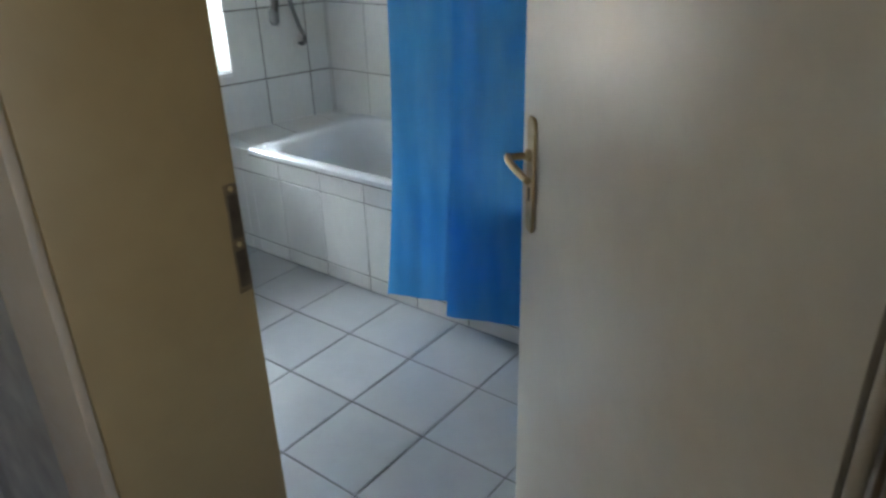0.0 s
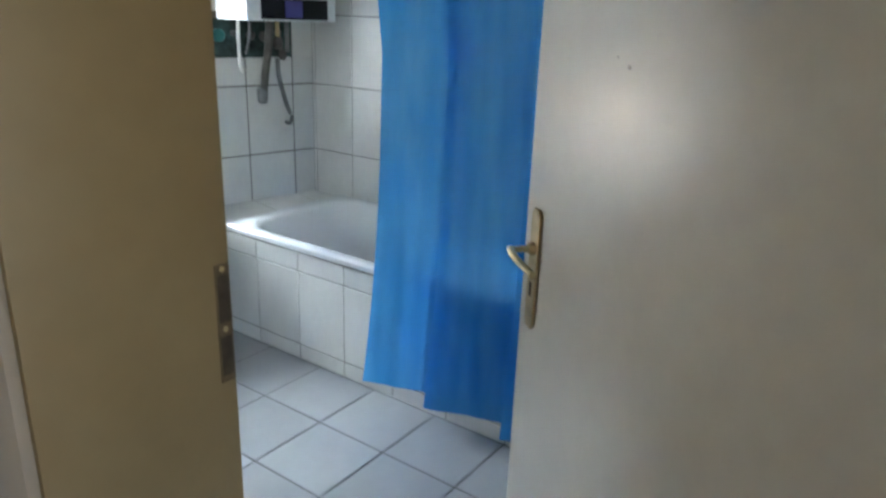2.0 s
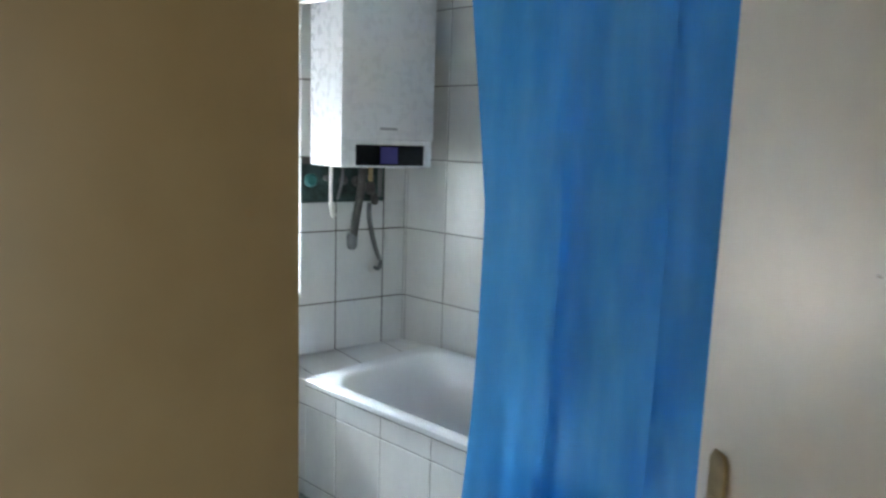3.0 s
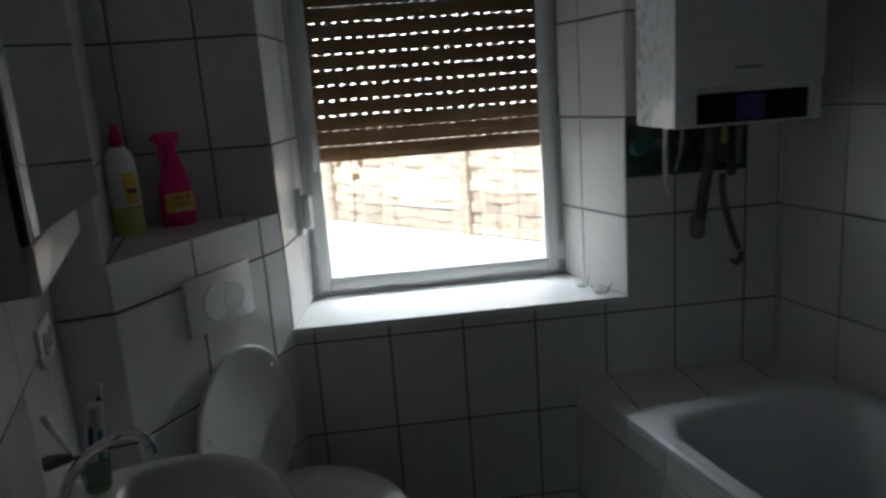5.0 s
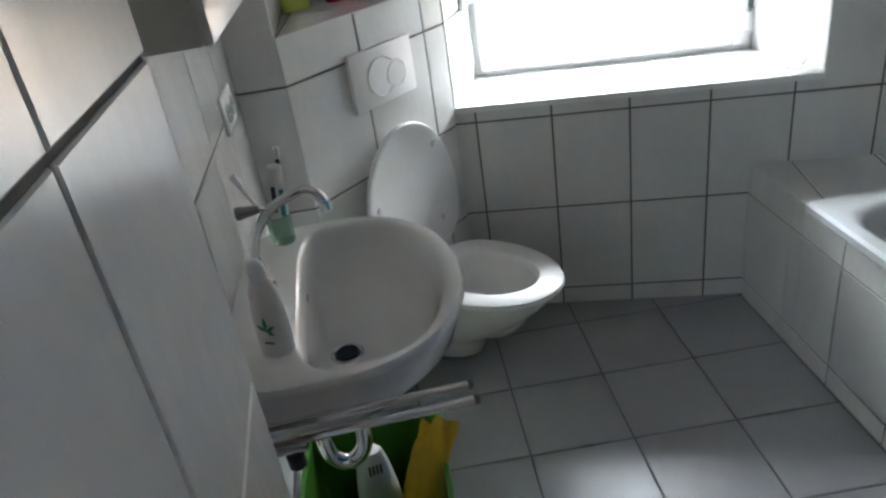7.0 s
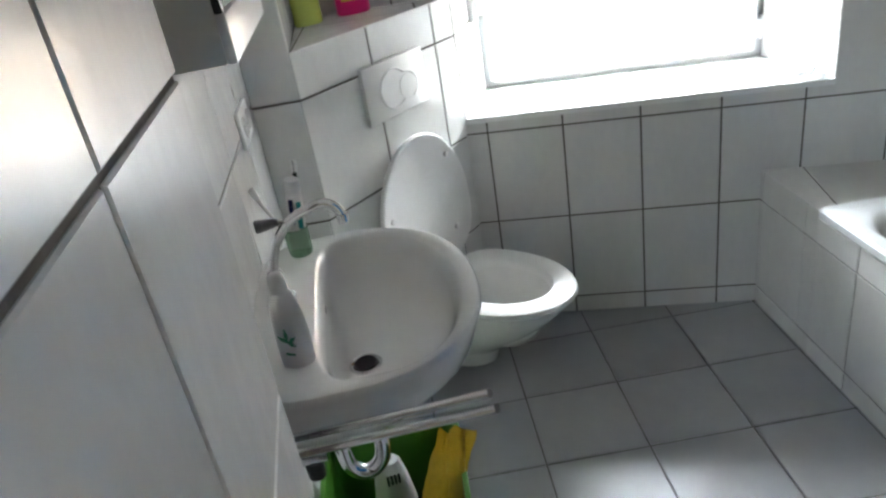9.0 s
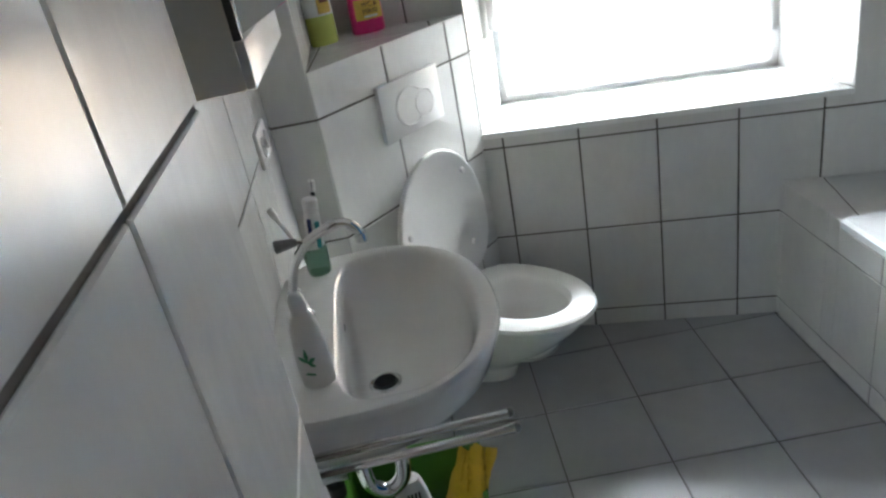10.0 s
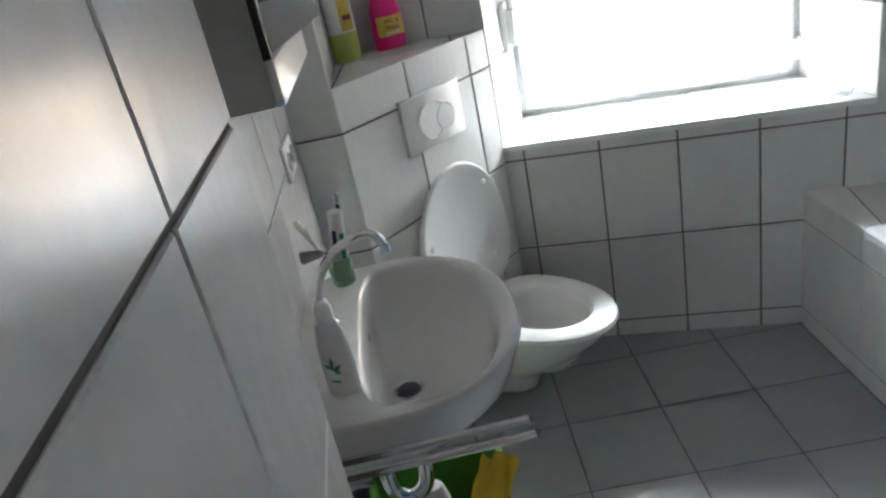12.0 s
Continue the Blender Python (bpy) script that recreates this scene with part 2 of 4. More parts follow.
def lathe(profile, m=None, seg=24, squash=1.0):
    """profile: (radius, height) from the bottom up."""
    bm = bmesh.new()
    m = m or Matrix()
    loops = [[m @ Vector((r * math.cos(a), r * squash * math.sin(a), z)) for a in
              [2 * math.pi * i / seg for i in range(seg)]] for r, z in profile]
    return loft(bm, loops, True, True)


def tube(points, radius, seg=10, bm=None):
    """A round pipe along a smooth line through points."""
    bm = bm or bmesh.new()
    pts = [Vector(p) for p in points]
    line = []
    for i in range(len(pts) - 1):
        p0, p1, p2, p3 = pts[max(i - 1, 0)], pts[i], pts[i + 1], pts[min(i + 2, len(pts) - 1)]
        steps = 6 if len(pts) > 2 else 1
        for k in range(steps):
            t = k / steps
            line.append(0.5 * ((2 * p1) + (p2 - p0) * t + (2 * p0 - 5 * p1 + 4 * p2 - p3) * t * t + (3 * p1 - p0 - 3 * p2 + p3) * t ** 3))
    line.append(pts[-1])
    loops = []
    side = None
    for i, p in enumerate(line):
        d = (line[min(i + 1, len(line) - 1)] - line[max(i - 1, 0)]).normalized()
        if side is None:
            side = d.orthogonal().normalized()
        side = (side - d * side.dot(d)).normalized()
        up = d.cross(side)
        loops.append([p + radius * (math.cos(a) * side + math.sin(a) * up) for a in [2 * math.pi * k / seg for k in range(seg)]])
    return loft(bm, loops, True, True)


def plane_matrix(origin, u, v):
    u, v = Vector(u).normalized(), Vector(v).normalized()
    w = u.cross(v)
    return Matrix(((u.x, v.x, w.x, origin[0]), (u.y, v.y, w.y, origin[1]), (u.z, v.z, w.z, origin[2]), (0, 0, 0, 1)))


def clip(poly, a, b):
    """The part of poly on the left of the line a-b."""
    out = []
    ex, ey = b[0] - a[0], b[1] - a[1]
    for i in range(len(poly)):
        p, q = poly[i], poly[(i + 1) % len(poly)]
        sp = ex * (p[1] - a[1]) - ey * (p[0] - a[0])
        sq = ex * (q[1] - a[1]) - ey * (q[0] - a[0])
        if sp >= 0:
            out.append(p)
        if (sp > 0 > sq) or (sp < 0 < sq):
            t = sp / (sp - sq)
            out.append((p[0] + t * (q[0] - p[0]), p[1] + t * (q[1] - p[1])))
    return out


def tile_mesh(name, poly, thick, bevel, material):
    cx, cy = sum(p[0] for p in poly) / len(poly), sum(p[1] for p in poly) / len(poly)

    def shrink(p):
        dx, dy = cx - p[0], cy - p[1]
        d = math.hypot(dx, dy) or 1
        s = min(bevel * 1.4 / d, 0.45)
        return p[0] + dx * s, p[1] + dy * s
    verts = [(x, y, 0) for x, y in poly] + [(x, y, thick - bevel) for x, y in poly] + [(*shrink(p), thick) for p in poly]
    n = len(poly)
    faces = []
    for k in (0, n):
        for i in range(n):
            j = (i + 1) % n
            faces.append((k + i, k + j, k + n + j, k + n + i))
    faces.append(tuple(range(2 * n, 3 * n)))
    me = bpy.data.meshes.new(name)
    me.from_pydata(verts, [], faces)
    me.materials.append(material)
    me.update()
    return me


FULL_TILES = {}
tile_rng = random.Random(4)


def tile_panel(parent, m, regions, u0, v0, pu, pv, material, thick=0.003, joint=0.006, name="tile", joint_v=None):
    """Tiles on the plane m (u, v, out), on a lattice through (u0, v0), cut to the convex regions (anticlockwise)."""
    for region in regions:
        us, vs = [p[0] for p in region], [p[1] for p in region]
        for i in range(math.floor((min(us) - u0) / pu), math.ceil((max(us) - u0) / pu)):
            for j in range(math.floor((min(vs) - v0) / pv), math.ceil((max(vs) - v0) / pv)):
                h, hv = joint / 2, (joint_v or joint) / 2
                full = [(u0 + i * pu + h, v0 + j * pv + hv), (u0 + (i + 1) * pu - h, v0 + j * pv + hv),
                        (u0 + (i + 1) * pu - h, v0 + (j + 1) * pv - hv), (u0 + i * pu + h, v0 + (j + 1) * pv - hv)]
                poly = full
                for k in range(len(region)):
                    poly = clip(poly, region[k], region[(k + 1) % len(region)])
                    if len(poly) < 3:
                        break
                if len(poly) < 3:
                    continue
                area = abs(sum(poly[k][0] * poly[(k + 1) % len(poly)][1] - poly[(k + 1) % len(poly)][0] * poly[k][1] for k in range(len(poly)))) / 2
                if area < 0.0002:
                    continue
                cx, cy = u0 + (i + 0.5) * pu, v0 + (j + 0.5) * pv
                local = [(x - cx, y - cy) for x, y in poly]
                whole = abs(area - (pu - 2 * h) * (pv - 2 * hv)) < 1e-6
                key = (round(pu, 4), round(pv, 4), hv, material.name)
                if whole and key in FULL_TILES:
                    me = FULL_TILES[key]
                else:
                    me = tile_mesh(name, local, thick, 0.0018, material)
                    if whole:
                        FULL_TILES[key] = me
                ob = new(name, me)
                ob.parent = parent
                ob.matrix_local = m @ pose(cx, cy, tile_rng.uniform(0, 0.0006), tile_rng.uniform(-0.12, 0.12), tile_rng.uniform(-0.12, 0.12), 0)


def rect(u0, v0, u1, v1):
    return [(u0, v0), (u1, v0), (u1, v1), (u0, v1)]

# ---- structure ----
T = 0.003                     # tile thickness
X_PIER, X_SINK, X_EAST, X_TUB = 0.146, -0.075, 2.147, 1.425
Y_DOOR_N, Y_DOOR_S, Y_SOUTH, Y_PIER = -2.481, -3.295, -3.50, -1.872
H = 2.45
U_EAST = 2.198
WIN_L, WIN_R, WIN_LB, WIN_RB, REVEAL = 0.511, 1.658, 0.556, 1.535, 0.36
SILL, WIN_TOP, WALL_D = 0.792, 2.22, 0.50
PU, PV, V0 = 0.251, 0.334, 0.0655

bm = bmesh.new()
add_prism(bm, [(-0.6, T), (WIN_L - T, T), (WIN_LB - T, REVEAL), (WIN_LB - T, WALL_D), (-0.6, WALL_D)], -0.1, 2.7, WW)
add_prism(bm, [(WIN_R + T, T), (2.9, T), (2.9, WALL_D), (WIN_RB + T, WALL_D), (WIN_RB + T, REVEAL)], -0.1, 2.7, WW)
add_prism(bm, [(WIN_L - T, T), (WIN_R + T, T), (WIN_RB + T, WALL_D), (WIN_LB - T, WALL_D)], -0.1, SILL - 0.022, WW)
add_prism(bm, [(WIN_L - T, T), (WIN_R + T, T), (WIN_RB + T, WALL_D), (WIN_LB - T, WALL_D)], WIN_TOP, 2.7, WW)
wall_north = part("wall_north", bm, M_GROUT, None, "white tiled window wall with a deep reveal", False, "wall", kind="structure")
wall_east = part("wall_east", box(X_EAST + T, X_EAST + 0.25, -3.75, -0.556, -0.1, 2.7), M_GROUT, None,
                 "white tiled wall behind the bathtub", False, "wall", kind="structure")
wall_south = part("wall_south", box(-0.17, X_EAST + T, Y_SOUTH - 0.2, Y_SOUTH, -0.1, 2.7), M_PAINT, None,
                  "plain white painted wall", False, "wall", kind="structure")
SINK_Y, SINK_TURN = -0.712, 4.0   # the wall behind the washbasin is out of square as well
SINK_R = Matrix.Translation((X_SINK, SINK_Y, 0)) @ pose(0, 0, 0, 0, 0, SINK_TURN) @ Matrix.Translation((-X_SINK, -SINK_Y, 0))
wall_sink = part("wall_sink", box(-0.28, X_SINK - T, Y_PIER - 0.02, -0.10, -0.1, 2.7, SINK_R), M_GROUT, None,
                 "white tiled wall behind the washbasin", False, "wall", kind="structure")
PIER_TURN = 5.5               # the short wall by the door is out of square
PIER = pose(X_PIER, -2.132, 0, 0, 0, PIER_TURN)
PIER_S = -2.378
pier_n, pier_s = PIER @ Vector((-T, Y_PIER + 2.132, 0)), PIER @ Vector((-T, PIER_S + 2.132, 0))
wall_pier = part("wall_pier", add_prism(bmesh.new(), [(-0.17, Y_DOOR_N + 0.03), (0.100, Y_DOOR_N + 0.03), (pier_s.x, pier_s.y), (pier_n.x, pier_n.y), (-0.17, pier_n.y)], -0.1, 2.7), M_GROUT, None,
                 "short white tiled wall beside the doorway", False, "wall", kind="structure")
bm = bmesh.new()
add_box(bm, -0.17, 0.097, Y_SOUTH, Y_DOOR_S - 0.047, -0.1, 2.7)
add_box(bm, -0.17, 0.097, Y_DOOR_S - 0.047, Y_DOOR_N + 0.03, 2.04, 2.7)
wall_west = part("wall_west", bm, M_PAINT, None, "white wall with the bathroom doorway", False, "wall", kind="structure")
add_ceiling = part("ceiling", box(-1.95, X_EAST + 0.25, -4.45, 0.42, H, H + 0.1, None), M_CEIL, None, "flat white painted ceiling", False, "ceiling", kind="structure")
floor = part("floor", box(-0.30, X_EAST + 0.2, Y_SOUTH - 0.1, -0.05, -0.1, -T), M_FGROUT, None,
             "grey square floor tiles with dark joints", False, "floor", kind="structure")
hall_floor = part("hall_floor", box(-1.95, -0.305, -4.45, -1.85, -0.1, 0.0), M_HALLFLOOR, None, "brown wooden hall floor", False, "floor", kind="structure")
bm = box(-0.303, -0.17, -4.45, Y_SOUTH - 0.1, -0.1, H)
add_box(bm, -2.05, -0.30, -1.9, -1.7, -0.1, H)
add_box(bm, -2.05, -1.95, -4.55, -1.9, -0.1, H)
add_box(bm, -1.95, -1.6, -4.55, -4.45, -0.1, H)
add_box(bm, -0.6, -0.17, -4.55, -4.45, -0.1, H)
add_box(bm, -1.6, -0.6, -4.55, -4.45, -0.1, 0.9)
add_box(bm, -1.6, -0.6, -4.55, -4.45, 2.1, H)
hall_walls = part("wall_hall", bm, M_HALL, None, "plain aged cream hall walls with a window", False, "wall", kind="structure")

# boxed-in cistern across the corner and the pipe casing beside it
BOX_A, BOX_B = Vector((0.049, -0.712, 0)), Vector((0.493, -0.203, 0))
BOX_F = (BOX_B - BOX_A).normalized()
BOX_N = Vector((BOX_F.y, -BOX_F.x, 0))
BOX_LEN = (BOX_B - BOX_A).length
BOX_TOP = 1.187
bm = bmesh.new()
o = -BOX_N * T
add_prism(bm, [(BOX_A.x, BOX_A.y + T), (BOX_A.x + o.x, BOX_A.y + o.y + T), (BOX_B.x + o.x, BOX_B.y + o.y), (BOX_A.x - 0.044, -0.07)], 0, BOX_TOP - T)
add_prism(bm, [(X_SINK - T, BOX_A.y + T), (BOX_A.x - T, BOX_A.y + T), (BOX_A.x - T - 0.0445, -0.075), (X_SINK - 0.05, -0.062)], 0, H)
cistern_box = part("cistern_box", bm, M_GROUT, None, "white tiled boxing across the corner behind the toilet", False, "cistern box", kind="structure")

# window sill, frame, sash
bm = bmesh.new()
add_prism(bm, [(WIN_L - T, -0.012), (WIN_R + T, -0.012), (WIN_RB + T, REVEAL + 0.02), (WIN_LB - T, REVEAL + 0.02)], SILL - 0.02, SILL, WW)
bmesh.ops.bevel(bm, geom=bm.edges[:], offset=0.003, segments=2, affect="EDGES")
window_sill = part("window_sill", bm, M_SILL, None, "glossy white inner window sill", True, "window sill", kind="structure")


def ring_frame(bm, u0, u1, z0, z1, w, d0, d1, bev=0.006):
    add_box(bm, u0, u0 + w, d0, d1, z0, z1, WW, bev)
    add_box(bm, u1 - w, u1, d0, d1, z0, z1, WW, bev)
    add_box(bm, u0 + w - 0.001, u1 - w + 0.001, d0, d1, z0, z0 + w, WW, bev)
    add_box(bm, u0 + w - 0.001, u1 - w + 0.001, d0, d1, z1 - w, z1, WW, bev)
    return bm


window = empty("window_1", None, "white plastic casement window with a half-lowered roller shutter", "window", kind="structure")
part("window_frame", ring_frame(bmesh.new(), WIN_LB - 0.01, WIN_RB + 0.01, SILL, WIN_TOP, 0.042, REVEAL + 0.012, REVEAL + 0.085), M_FRAMEW, window)
part("sash", ring_frame(bmesh.new(), WIN_LB + 0.020, WIN_RB - 0.020, SILL + 0.019, WIN_TOP - 0.030, 0.046, REVEAL - 0.012, REVEAL + 0.06, 0.01), M_FRAMEW, window)
bm = ring_frame(bmesh.new(), WIN_LB + 0.064, WIN_RB - 0.064, SILL + 0.063, WIN_TOP - 0.074, 0.008, REVEAL - 0.006, REVEAL + 0.02, 0.0)
part("glazing_bead", bm, M_FRAMEW, window)
pane = part("pane", box(WIN_LB + 0.067, WIN_RB - 0.067, REVEAL + 0.028, REVEAL + 0.032, SILL + 0.066, WIN_TOP - 0.077, WW), M_GLASS, window, smooth=False)
pane.visible_shadow = False
for z in (SILL + 0.06, WIN_TOP - 0.15):
    bm = lathe([(0.008, 0), (0.009, 0.004), (0.009, 0.078), (0.008, 0.082)], WW @ Matrix.Translation((WIN_RB - 0.006, REVEAL - 0.006, z)), 12)
    add_box(bm, WIN_RB - 0.03, WIN_RB - 0.008, REVEAL - 0.016, REVEAL - 0.008, z + 0.008, z + 0.072, WW, 0.003)
    part("hinge", bm, M_FRAMEW, window, "white plastic hinge cover")
bm = box(WIN_LB + 0.034, WIN_LB + 0.064, REVEAL - 0.024, REVEAL - 0.010, 1.36, 1.43, WW, 0.004)
add_box(bm, WIN_LB + 0.040, WIN_LB + 0.058, REVEAL - 0.060, REVEAL - 0.022, 1.385, 1.405, WW, 0.004)
add_box(bm, WIN_LB + 0.038, WIN_LB + 0.060, REVEAL - 0.064, REVEAL - 0.048, 1.28, 1.405, WW, 0.006)
part("window_handle", bm, M_FRAMEW, window)

# roller shutter of slotted slats
shutter = empty("roller_shutter", None, "brown slotted roller shutter, lowered half way outside the window", "roller shutter")
SL_P, SL_D, SLOT = 0.0563, 0.475, 0.0020
su0, su1 = WIN_LB + 0.02, WIN_RB - 0.02
body = SL_P - SLOT
prof = [(-0.004, 0.0), (0.003, 0.0), (0.0052, 0.010), (0.0060, body * 0.5), (0.0052, body - 0.010), (0.003, body), (-0.004, body), (-0.006, body * 0.5)]
bm = loft(bmesh.new(), [[WW @ Vector((u, SL_D - p, q)) for p, q in prof] for u in (su0, su1)], True, True)
u = su0
while u < su1:
    add_box(bm, u, min(u + 0.0225, su1), SL_D - 0.003, SL_D + 0.004, -SLOT - 0.001, 0.001, WW)
    u += 0.0410
slat_me = mesh_of("slat", bm, M_BROWNSLAT, True)
for k in range(16):
    ob = new("slat", slat_me)
    ob.parent = shutter
    ob.location = WW.to_3x3() @ Vector((0.004 * math.sin(k * 2.1), 0, 0)) + Vector((0, 0, 1.3535 + k * SL_P))
part("bottom_bar", box(su0, su1, SL_D - 0.010, SL_D + 0.005, 1.292, 1.3493, WW, 0.003), M_BROWNSLAT, shutter)
for u in (su0 - 0.022, su1 - 0.004):
    part("guide_rail", box(u, u + 0.026, SL_D - 0.022, SL_D + 0.02, SILL - 0.02, WIN_TOP + 0.03, WW, 0.003), M_FRAMEW, shutter)

# strap winder on the reveal
winder = empty("strap_winder", None, "white shutter strap winder with a grey strap", "strap winder")
RL = WW @ plane_matrix((WIN_L, 0, 0), (WIN_LB - WIN_L, REVEAL, 0), (0, 0, 1))
bm = box(0.215, 0.268, 1.06, 1.228, 0.0, 0.020, RL, 0.006)
add_box(bm, 0.219, 0.264, 1.08, 1.205, 0.012, 0.052, RL, 0.016)
part("housing", bm, M_PLASTICW, winder)
part("strap", box(0.233, 0.254, 1.20, 2.20, 0.030, 0.0325, RL), M_STRAP, winder, "grey woven strap", False)
part("slot", box(0.232, 0.255, 1.196, 1.202, 0.016, 0.030, RL, 0.001), M_DARK, winder)

# ---- door frame and leaf ----
frame_1 = empty("door_frame", None, "tan and brown painted door lining, coloured darker on its shaded side, with worn casing", "door frame", kind="structure")
part("lining", box(-0.17, 0.104, Y_DOOR_N, Y_DOOR_N + 0.03, 0, 2.03, None, 0.003), M_LINING, frame_1)
# hinge-side lining: its shade is put into the darker brown
part("lining", box(-0.17, 0.064, Y_DOOR_S - 0.047, Y_DOOR_S - 0.017, 0, 2.03, None, 0.003), M_BROWN_SHADE, frame_1)
# rabbet strip coloured dark to show the gap's shade beside the leaf
part("rabbet", box(0.064, 0.112, Y_DOOR_S - 0.047, Y_DOOR_S - 0.025, 0, 2.03, None, 0.002), M_GAP_SHADE, frame_1, "rabbet strip coloured as the shaded hinge gap")
# bead for the rounded lining edge; its pale colour is the painted highlight
part("seal", tube([(0.035, Y_DOOR_S - 0.0120, 0.0), (0.035, Y_DOOR_S - 0.0120, 2.0)], 0.0090), M_EDGE_LIGHT, frame_1, "rounded lining edge, its highlight put into a pale colour")
part("lining", box(-0.17, 0.112, Y_DOOR_S - 0.017, Y_DOOR_N, 2.0, 2.04, None, 0.003), M_LINING, frame_1)
part("casing", box(-0.186, -0.17, Y_DOOR_N + 0.004, Y_DOOR_N + 0.150, 0, 2.09, None, 0.004), M_CASING, frame_1, "worn tan casing board")
part("casing", box(-0.186, -0.17, Y_DOOR_S - 0.098, Y_DOOR_S - 0.021, 0, 2.09, None, 0.004), M_BROWN_SHADE, frame_1, "brown casing board, coloured darker for its shade")
part("casing", box(-0.186, -0.17, Y_DOOR_S - 0.021, Y_DOOR_N + 0.004, 2.015, 2.09, None, 0.004), M_CASING, frame_1, "worn tan casing board")
strike = part("strike_plate", box(0.078, 0.102, Y_DOOR_N - 0.0012, Y_DOOR_N + 0.003, 0.930, 1.105, None, 0.0005), M_STRIKE, frame_1, "worn dark brass strike plate")
for z0, z1 in ((0.940, 1.000), (1.020, 1.090)):
    part("latch_hole", box(0.081, 0.0985, Y_DOOR_N - 0.0022, Y_DOOR_N - 0.0006, z0, z1, None, 0.0005), M_BRASS_D, strike)
for zz in (1.010, 1.098):
    part("screw", lathe([(0.004, 0), (0.004, 0.0015)], pose(0.0900, Y_DOOR_N - 0.0008, zz, 90), 10), M_BRASS, strike)

# leaf: x along the leaf from the hinge, y towards the bathroom side
LEAF_TURN = math.degrees(math.atan2(0.648, 0.532)) - 0.2
DOOR = pose(0.100, Y_DOOR_S + 0.005, 0, 0, 0, LEAF_TURN)
door = empty("door_1", DOOR, "beige painted interior door standing half open", "door", kind="structure")
part("leaf", box(0.0, 0.838, -0.042, 0.0, 0.008, 2.0, None, 0.003), M_LEAF, door)
PLX = 0.783
hplate = part("handle_plate", bmesh.new(), M_BRASS, door, "long worn brass plate")
bm = bmesh.new()
outl = [(-0.019, 0.0), (-0.011, -0.012), (0.011, -0.012), (0.019, 0.0), (0.019, 0.200), (0.011, 0.212), (-0.011, 0.212), (-0.019, 0.200)]
add_prism(bm, outl, 0.0, 0.006, plane_matrix((PLX, 0.0, 0.905), (-1, 0, 0), (0, 0, 1)))
bmesh.ops.bevel(bm, geom=bm.edges[:], offset=0.0015, segments=1, affect="EDGES")
hplate.data = mesh_of("handle_plate", bm, M_BRASS, True)
part("rosette", lathe([(0.012, 0), (0.012, 0.008), (0.009, 0.012)], pose(PLX, 0.004, 1.045, -90), 16), M_BRASS, hplate)
bm = tube([(PLX, 0.004, 1.045), (PLX, 0.030, 1.045), (PLX, 0.050, 1.045)], 0.0065)
part("spindle", bm, M_BRASS, hplate)
part("lever", tube([(PLX + 0.002, 0.048, 1.046), (PLX - 0.02, 0.053, 1.045), (PLX - 0.06, 0.052, 1.040), (PLX - 0.105, 0.048, 1.036)], 0.0068), M_BRASS, hplate, "brass lever")
part("keyhole", box(PLX - 0.004, PLX + 0.004, 0.005, 0.0075, 0.955, 0.982, None, 0.001), M_BRASS_D, hplate)
for sx, sz, sr in ((0.531, 1.374, 0.005), (0.564, 1.385, 0.003)):
    part("scuff_mark", lathe([(sr, 0), (sr * 0.8, 0.0006)], pose(sx, 0.0, sz, -90), 9, 0.6), M_SCUFF, door, "small grey scuff mark")
part("lock_edge", box(0.8365, 0.8395, -0.032, -0.010, 0.93, 1.14, None, 0.0005), M_BRASS, door)
for zz in (0.25, 1.75):
    part("hinge", lathe([(0.007, 0), (0.007, 0.09)], pose(-0.004, 0.004, zz), 12), M_BRASS_D, door)

# ---- bathtub ----
TUB_N, TUB_S, TUB_Z = -0.728, -2.43, 0.506
Y_WE = -0.55
tub_wall = part("tub_surround", bmesh.new(), M_GROUT, None, "white tiled bathtub surround with a tiled ledge", False, "bathtub surround", kind="structure")
bm = bmesh.new()
add_prism(bm, [(X_TUB + T, TUB_S + T), (X_TUB + 0.06, TUB_S + T), (X_TUB + 0.06, TUB_N), (X_TUB + T, TUB_N)], 0, TUB_Z - 0.022)
add_prism(bm, [(X_TUB + T, TUB_N), (X_EAST + T, TUB_N), (X_EAST + T, -0.547), (X_TUB + T, -0.388)], 0, TUB_Z - T)
add_prism(bm, [(X_TUB + 0.06, TUB_S + T), (X_EAST + T, TUB_S + T), (X_EAST + T, TUB_S + 0.06), (X_TUB + 0.06, TUB_S + 0.06)], 0, TUB_Z - 0.022)
tub_wall.data = mesh_of("tub_surround", bm, M_GROUT)


def round_rect(x0, x1, y0, y1, r, z, seg=8):
    pts = []
    for cx, cy, a0 in ((x1 - r, y1 - r, 0), (x0 + r, y1 - r, 90), (x0 + r, y0 + r, 180), (x1 - r, y0 + r, 270)):
        for k in range(seg + 1):
            a = radians(a0 + 90 * k / seg)
            pts.append(Vector((cx + r * math.cos(a), cy + r * math.sin(a), z)))
    return pts


bath = empty("bathtub", pose(0, 0, 0), "white enamel bathtub set into a tiled surround", "bathtub")
x0, x1, y0, y1 = X_TUB - 0.008, X_EAST - 0.004, TUB_S, TUB_N - 0.004
loops = [round_rect(x0 + 0.012, x1, y0, y1, 0.012, TUB_Z - 0.022), round_rect(x0, x1, y0, y1, 0.014, TUB_Z - 0.016),
         round_rect(x0, x1, y0, y1, 0.014, TUB_Z + 0.004), round_rect(x0 + 0.008, x1 - 0.004, y0 + 0.008, y1 - 0.008, 0.014, TUB_Z + 0.013)]
